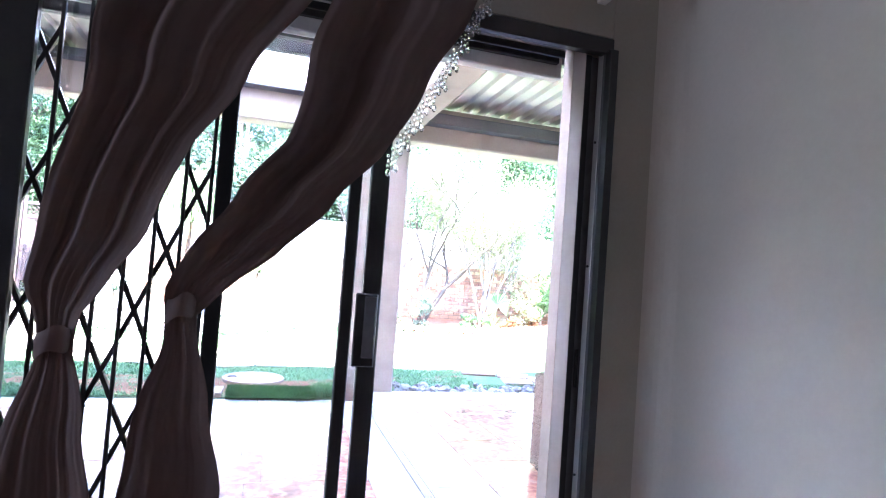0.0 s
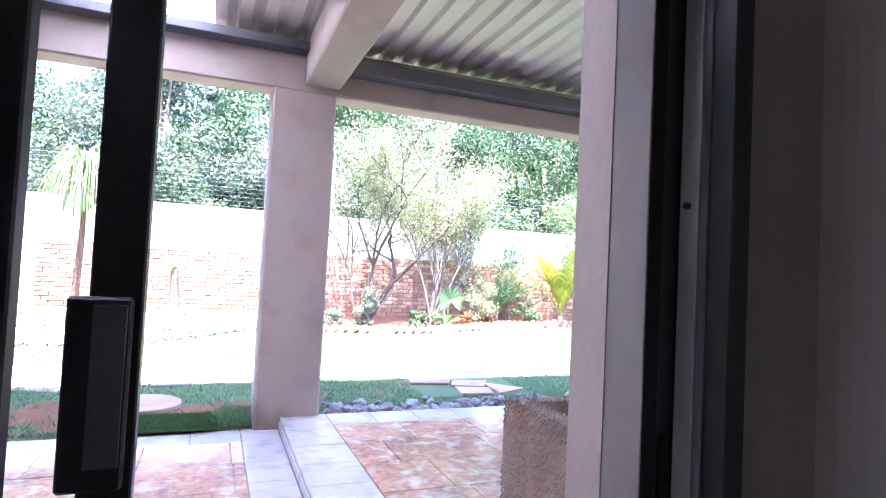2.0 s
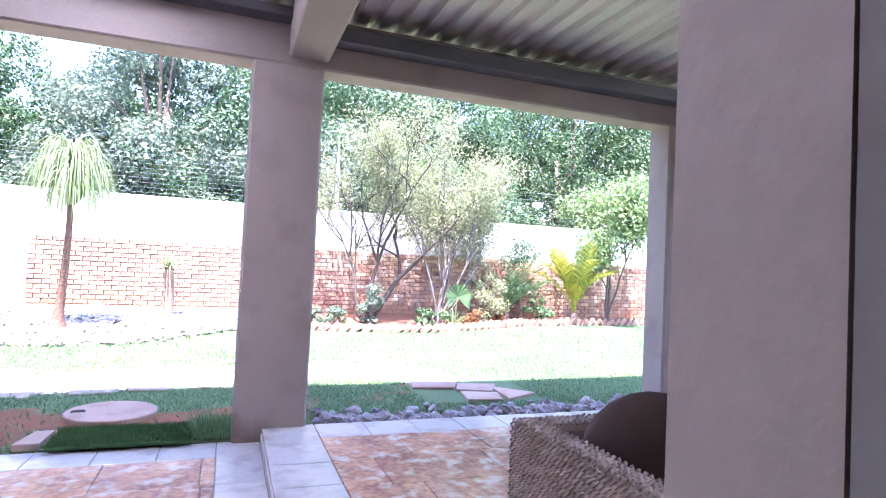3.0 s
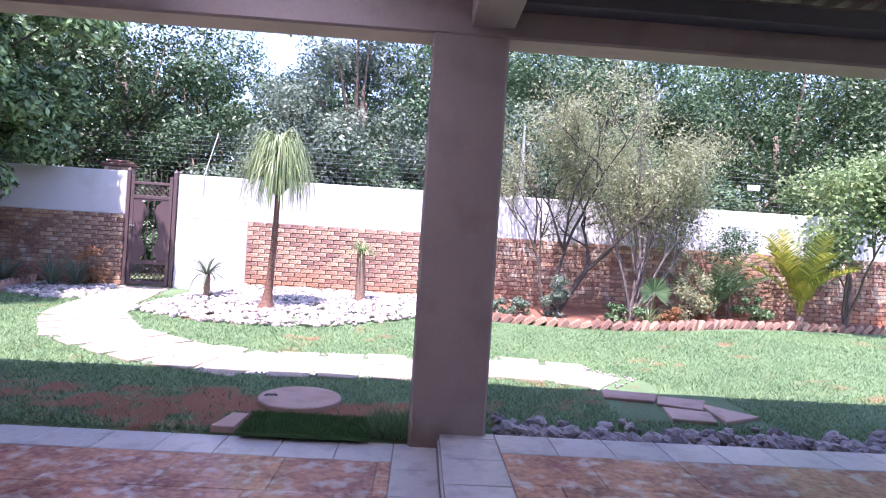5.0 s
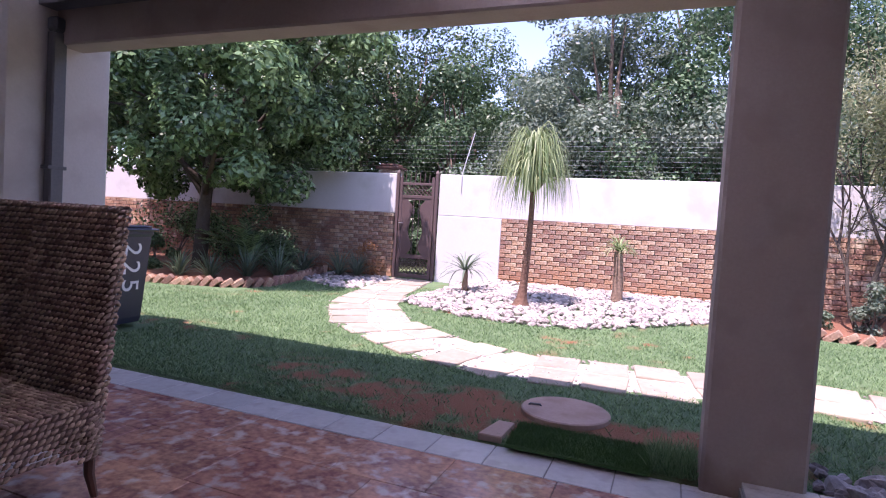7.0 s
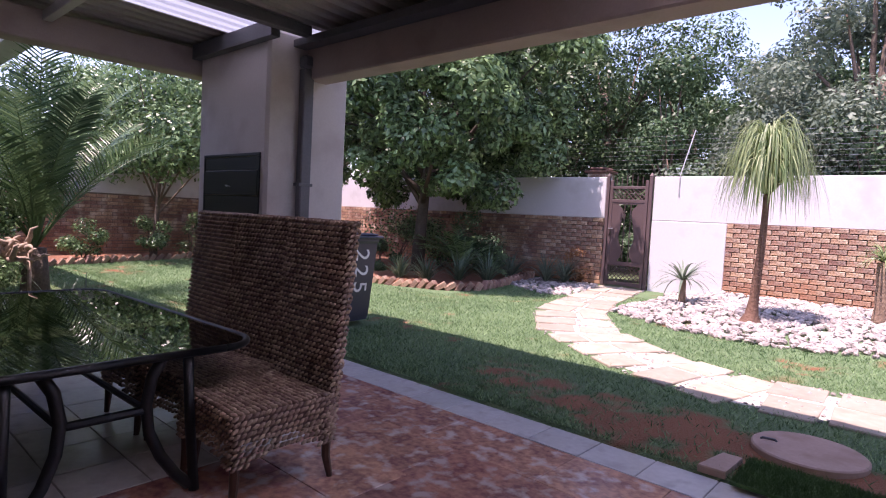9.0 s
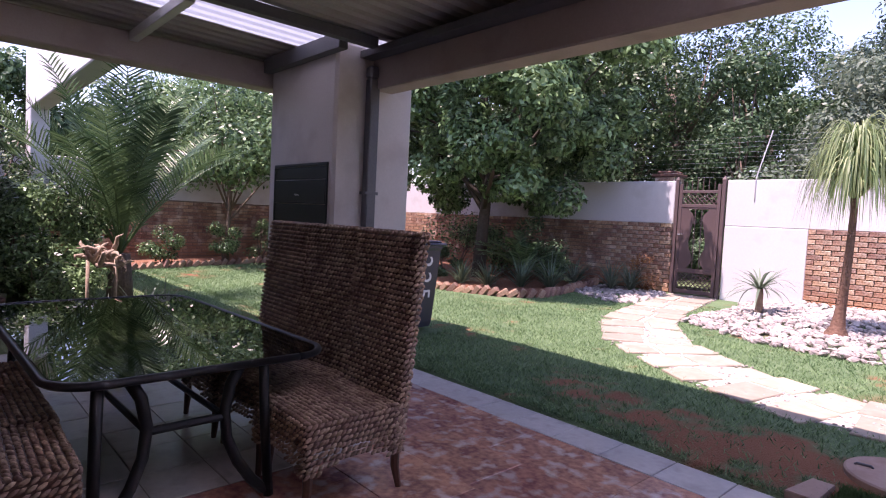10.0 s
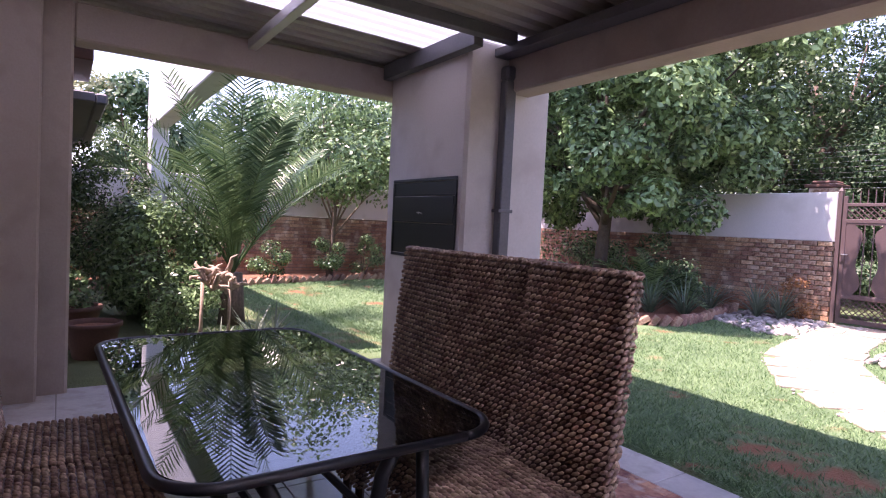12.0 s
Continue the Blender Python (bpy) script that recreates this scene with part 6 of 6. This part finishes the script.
tree("shade_tree", (-7.35, 10.5, 0.15), 5.9, 3.05, 100000, 0.125, LEAF_OAK, "broad shade tree with dark trunk inside the wall", 101, 0.115, 210, 0.24, 16, BARK_DARK, 0.5, 0.14)
tree("garden_tree", (-12.7, 7.4, 0.08), 4.3, 2.1, 22000, 0.12, LEAF_OAK, "small leafy tree in front of the side wall", 104, 0.055, 56, 0.40, 10)
for k in range(9):
    tree("tree", (-17 + 5.0 * k, 23.5 + (k % 3), 0.1), 7.0 if k in (2, 3) else 9.3, 3.4, 9000, 0.30, LEAF_FAR, "dark leafy tree in the distance behind others", 190 + k, 0.16, 40, 0.08, 5)
FAR = [(-16.5, 15.5, 8.2, 3.4, 0), (-12.5, 16.5, 8.6, 3.2, 0), (-9.3, 15.2, 8.4, 2.9, 0), (-6.2, 16.2, 8.0, 2.5, 0), (-4.6, 18.5, 6.4, 2.4, 1), (-2.6, 19, 5.9, 2.3, 1), (-0.6, 16.0, 7.4, 2.2, 2), (1.6, 17.2, 7.8, 2.5, 2), (4.2, 18.5, 7.2, 2.6, 1),
       (6.6, 17.4, 7.6, 2.4, 2), (8.6, 19.5, 6.2, 2.4, 1), (11.2, 17.5, 7.8, 2.9, 2), (15.0, 17, 8.2, 3.2, 0), (19.5, 16, 8.5, 3.5, 1)]
for k, (x, y, h, s, m) in enumerate(FAR):
    tree("tree", (x, y, 0.1), h, s, 30000, 0.108, LEAF_DARK if x < -5 or x > 8 else (LEAF_OAK, LEAF_FAR, LEAF_GREY if k == 6 else LEAF_FAR)[m], ("dark green leafy tree beyond the garden wall", "mid-green tree behind the wall", "grey-green bushy tree beyond the garden wall")[m], 110 + k, 0.16, 80, 0.16, 8, None, 0.4, 0.26)
for k, (x, y, h, s) in enumerate(((-2.2, 14.4, 3.6, 1.4), (-0.2, 14.3, 4.0, 1.5), (0.9, 14.8, 4.4, 1.4), (2.6, 14.6, 4.6, 1.7), (5.0, 14.6, 4.4, 1.6), (7.2, 14.6, 4.2, 1.6), (9.6, 14.8, 4.4, 1.8), (12.5, 14.8, 4.8, 1.9), (-4.2, 14.6, 4.6, 1.5), (-6.6, 14.4, 4.8, 1.7), (-9.0, 14.4, 4.6, 1.7), (-11.6, 14.5, 4.6, 1.8))):
    tree("bushy_tree", (x, y + 0.7, 0.1), h, s, 11000, 0.10, LEAF_DARK if x < -6 or x > 8 else (LEAF_GREY, LEAF_FAR, LEAF_FAR)[k % 3] if k != 2 else LEAF_GREY, "bushy tree just behind the garden wall", 140 + k, 0.07, 34, 0.05, 6)
for k, (x, y, h, s, m) in enumerate(((-16.5, 10.2, 5.4, 2.2, LEAF_OAK), (-17.5, 6.8, 4.8, 1.9, LEAF_FAR), (-16.0, 3.6, 4.3, 1.4, LEAF_FAR), (-19, 13.5, 8, 3.0, LEAF_OAK), (-15.2, 1.2, 5.0, 1.5, LEAF_OLIVE))):
    tree("tree", (x, y, 0.1), h, s, 11000, 0.16, m, "leafy tree beyond the side wall", 160 + k, 0.13, 36, 0.22, 8)

# ---- beyond the patio end, and on the wall ----
structure("pergola_beam", box(-12.6, -6.3, 3.5, 3.8, 3.03, 4.1, 0.015), WALL_WHITE, "white plastered beam beyond the patio end", "beam")
structure("pergola_column", box(-12.6, -12.0, 3.5, 3.8, -0.1, 3.028, 0.015), WALL_WHITE, "white plastered column under the beam", "column")
wing = structure("house_wing", box(-12.8, -7.7, -4, 2.05, -0.1, 2.62, 0.01), PLASTER, "plastered house wing with grey gutter", "house")
part("roof", box(-13.0, -7.4, -4.2, 2.42, 2.622, 2.72, 0.01), STEEL_GREY, wing)
part("gutter", box(-13.0, -7.4, 2.42, 2.54, 2.60, 2.72, 0.02), STEEL_GREY, wing)
part("downpipe", Geo().tube([(-7.8, 2.12, 0), (-7.8, 2.12, 2.6)], 0.04, 8), STEEL_GREY, wing)
structure("eave", box(-7.3, -6.2, 1.2, 2.36, 2.80, 2.98, 0.01), WOOD_DARK, "dark house eave at the patio end", "eave")

fence = thing("electric_fence", "electric fence wires on brackets above the wall", "fence", (0, WALL_Y + 0.11, 2.30))
for k in range(9):
    part("wire", Geo().tube([(-13.5, 0.02 * k - 0.04, 0.06 + 0.088 * k), (12.0, 0.02 * k - 0.04, 0.06 + 0.088 * k)], 0.0014, 4), ALUMINIUM, fence)
for x in (-9.5, -2.86, 3.9, 9.4):
    part("bracket", Geo().tube([(x, -0.12, -0.35), (x + 0.0, -0.12, 0.02), (x + 0.12, 0.14, 0.85)], 0.010, 6), ALUMINIUM, fence)
pole = thing("utility_pole", "pale metal pole standing behind the garden wall", "pole", (3.26, 14.0, 0.1))
part("shaft", Geo().tube([(0, 0, 0), (0, 0, 3.3)], [0.055, 0.05], 10), ALUMINIUM, pole)
part("cap", Geo().tube([(0, 0, 3.3), (0, 0, 3.85)], [0.03, 0.02], 8), ALUMINIUM, pole)
tagged(obj("fence_box", box(7.4, 7.62, WALL_Y + 0.02, WALL_Y + 0.10, 2.72, 2.82, 0.01), PAINT_WHITE), "white warning plate on the fence wires", "sign")
cap = thing("brick_pier", "brick gate pier with terracotta cap behind the wall", "pier", (-4.62, 12.95, 0.1))
part("shaft", box(-0.2, 0.2, -0.2, 0.2, 0, 2.3, 0.01), BRICK, cap)
part("cap", Geo().box(-0.25, 0.25, -0.25, 0.25, 2.302, 2.36, 0.01).box(-0.18, 0.18, -0.18, 0.18, 2.36, 2.42, 0.02), TERRACOTTA, cap)


# ---- tiles ----
def tiles(parent, x0, x1, y0, y1, lx, ly, z, material, name="tile", vary=0.0, ox=0.0, j=0.006):
    """Rows of tiles with open joints; joints stay recessed."""
    y, row = y0, 0
    while y < y1 - 0.03:
        ye = min(y + ly, y1)
        x = x0 - (ox if ox else 0) - (rnd.uniform(0, lx * 0.6) if vary else 0)
        while x < x1 - 0.02:
            L = lx * (1 + (rnd.uniform(-vary, vary) if vary else 0))
            a, b = max(x, x0), min(x + L, x1)
            if b - a > 0.03:
                part(name, box(a + j / 2, b - j / 2, y + j / 2, ye - j / 2, z - 0.03, z + (rnd.uniform(-0.0012, 0.0012)), 0.003), material, parent)
            x += L
        y, row = ye, row + 1


T = 0.354
tiles(floor_low, -5.5, 1.091, 5.103, EDGE_Y, T, 0.4, 0.0, TILE, ox=T - ((0.039 + 5.5) % T))
tiles(floor_low, 1.091, STEP_X - 0.012, 1.45, EDGE_Y, 0.4, T, 0.0, TILE)
tiles(floor_low, -1.95, 1.091, 1.42, 5.103, 0.66, 0.46, 0.0, SLATE, "slate_tile", 0.3, j=0.003)
tiles(floor_low, -3.31, -1.95, 4.10, 5.103, 0.66, 0.46, 0.0, SLATE, "slate_tile", 0.3, j=0.003)
tiles(floor_low, -5.5, -3.31, 4.10, 5.103, T, T, 0.0, TILE)
tiles(floor_low, -5.5, -1.95, 1.42, 4.10, T, T, 0.0, TILE)
tiles(floor_up, STEP_X - 0.004, 1.735, 1.42, EDGE_Y, 0.4, T, 0.09, TILE)
tiles(floor_up, 1.735, 5.85, 5.085, EDGE_Y, T, 0.4, 0.09, TILE)
tiles(floor_up, 1.735, 5.85, 1.42, 5.085, 0.66, 0.46, 0.09, SLATE, "slate_tile", 0.3, j=0.003)
y = 1.42
while y < EDGE_Y - 0.05:
    part("riser_tile", box(STEP_X - 0.011, STEP_X - 0.001, y + 0.003, min(y + T, EDGE_Y) - 0.003, 0.002, 0.058, 0.002), TILE, floor_up)
    y += T

# ---- bricks ----
BL, BH_, JT = 0.216, 0.069, 0.012
bricks_full = [box(0, BL, -0.018, 0.02, 0, BH_, 0.004 + 0.001 * k).mesh("brick") for k in range(3)]


def brick_band(parent, x0, x1, lo, hi, single):
    """Stretcher courses on the wall's face; the stretch single is of separate bricks, the rest is joined."""
    rest = Geo()
    z, course = lo, 0
    while z + BH_ <= hi + 0.01:
        x = x0 - (BL + JT) / 2 * (course % 2)
        while x < x1:
            a, b = max(x, x0), min(x + BL, x1)
            if b - a > 0.04:
                dy = rnd.uniform(-0.003, 0.003)
                if single[0] <= a < single[1] and b - a > BL - 0.002:
                    ob = part("brick", bricks_full[rnd.randrange(3)], BRICK, parent)
                    ob.matrix_basis = pose(a, WALL_Y + 0.004 + dy, z, 0, 0, 0)
                else:
                    rest.box(a, b, WALL_Y - 0.014 + dy, WALL_Y + 0.02, z, z + BH_, 0.004)
            x += BL + JT
        z += BH_ + JT
        course += 1
    p = part("brickwork", rest, BRICK, parent)
    tagged(p, kind="stuff")


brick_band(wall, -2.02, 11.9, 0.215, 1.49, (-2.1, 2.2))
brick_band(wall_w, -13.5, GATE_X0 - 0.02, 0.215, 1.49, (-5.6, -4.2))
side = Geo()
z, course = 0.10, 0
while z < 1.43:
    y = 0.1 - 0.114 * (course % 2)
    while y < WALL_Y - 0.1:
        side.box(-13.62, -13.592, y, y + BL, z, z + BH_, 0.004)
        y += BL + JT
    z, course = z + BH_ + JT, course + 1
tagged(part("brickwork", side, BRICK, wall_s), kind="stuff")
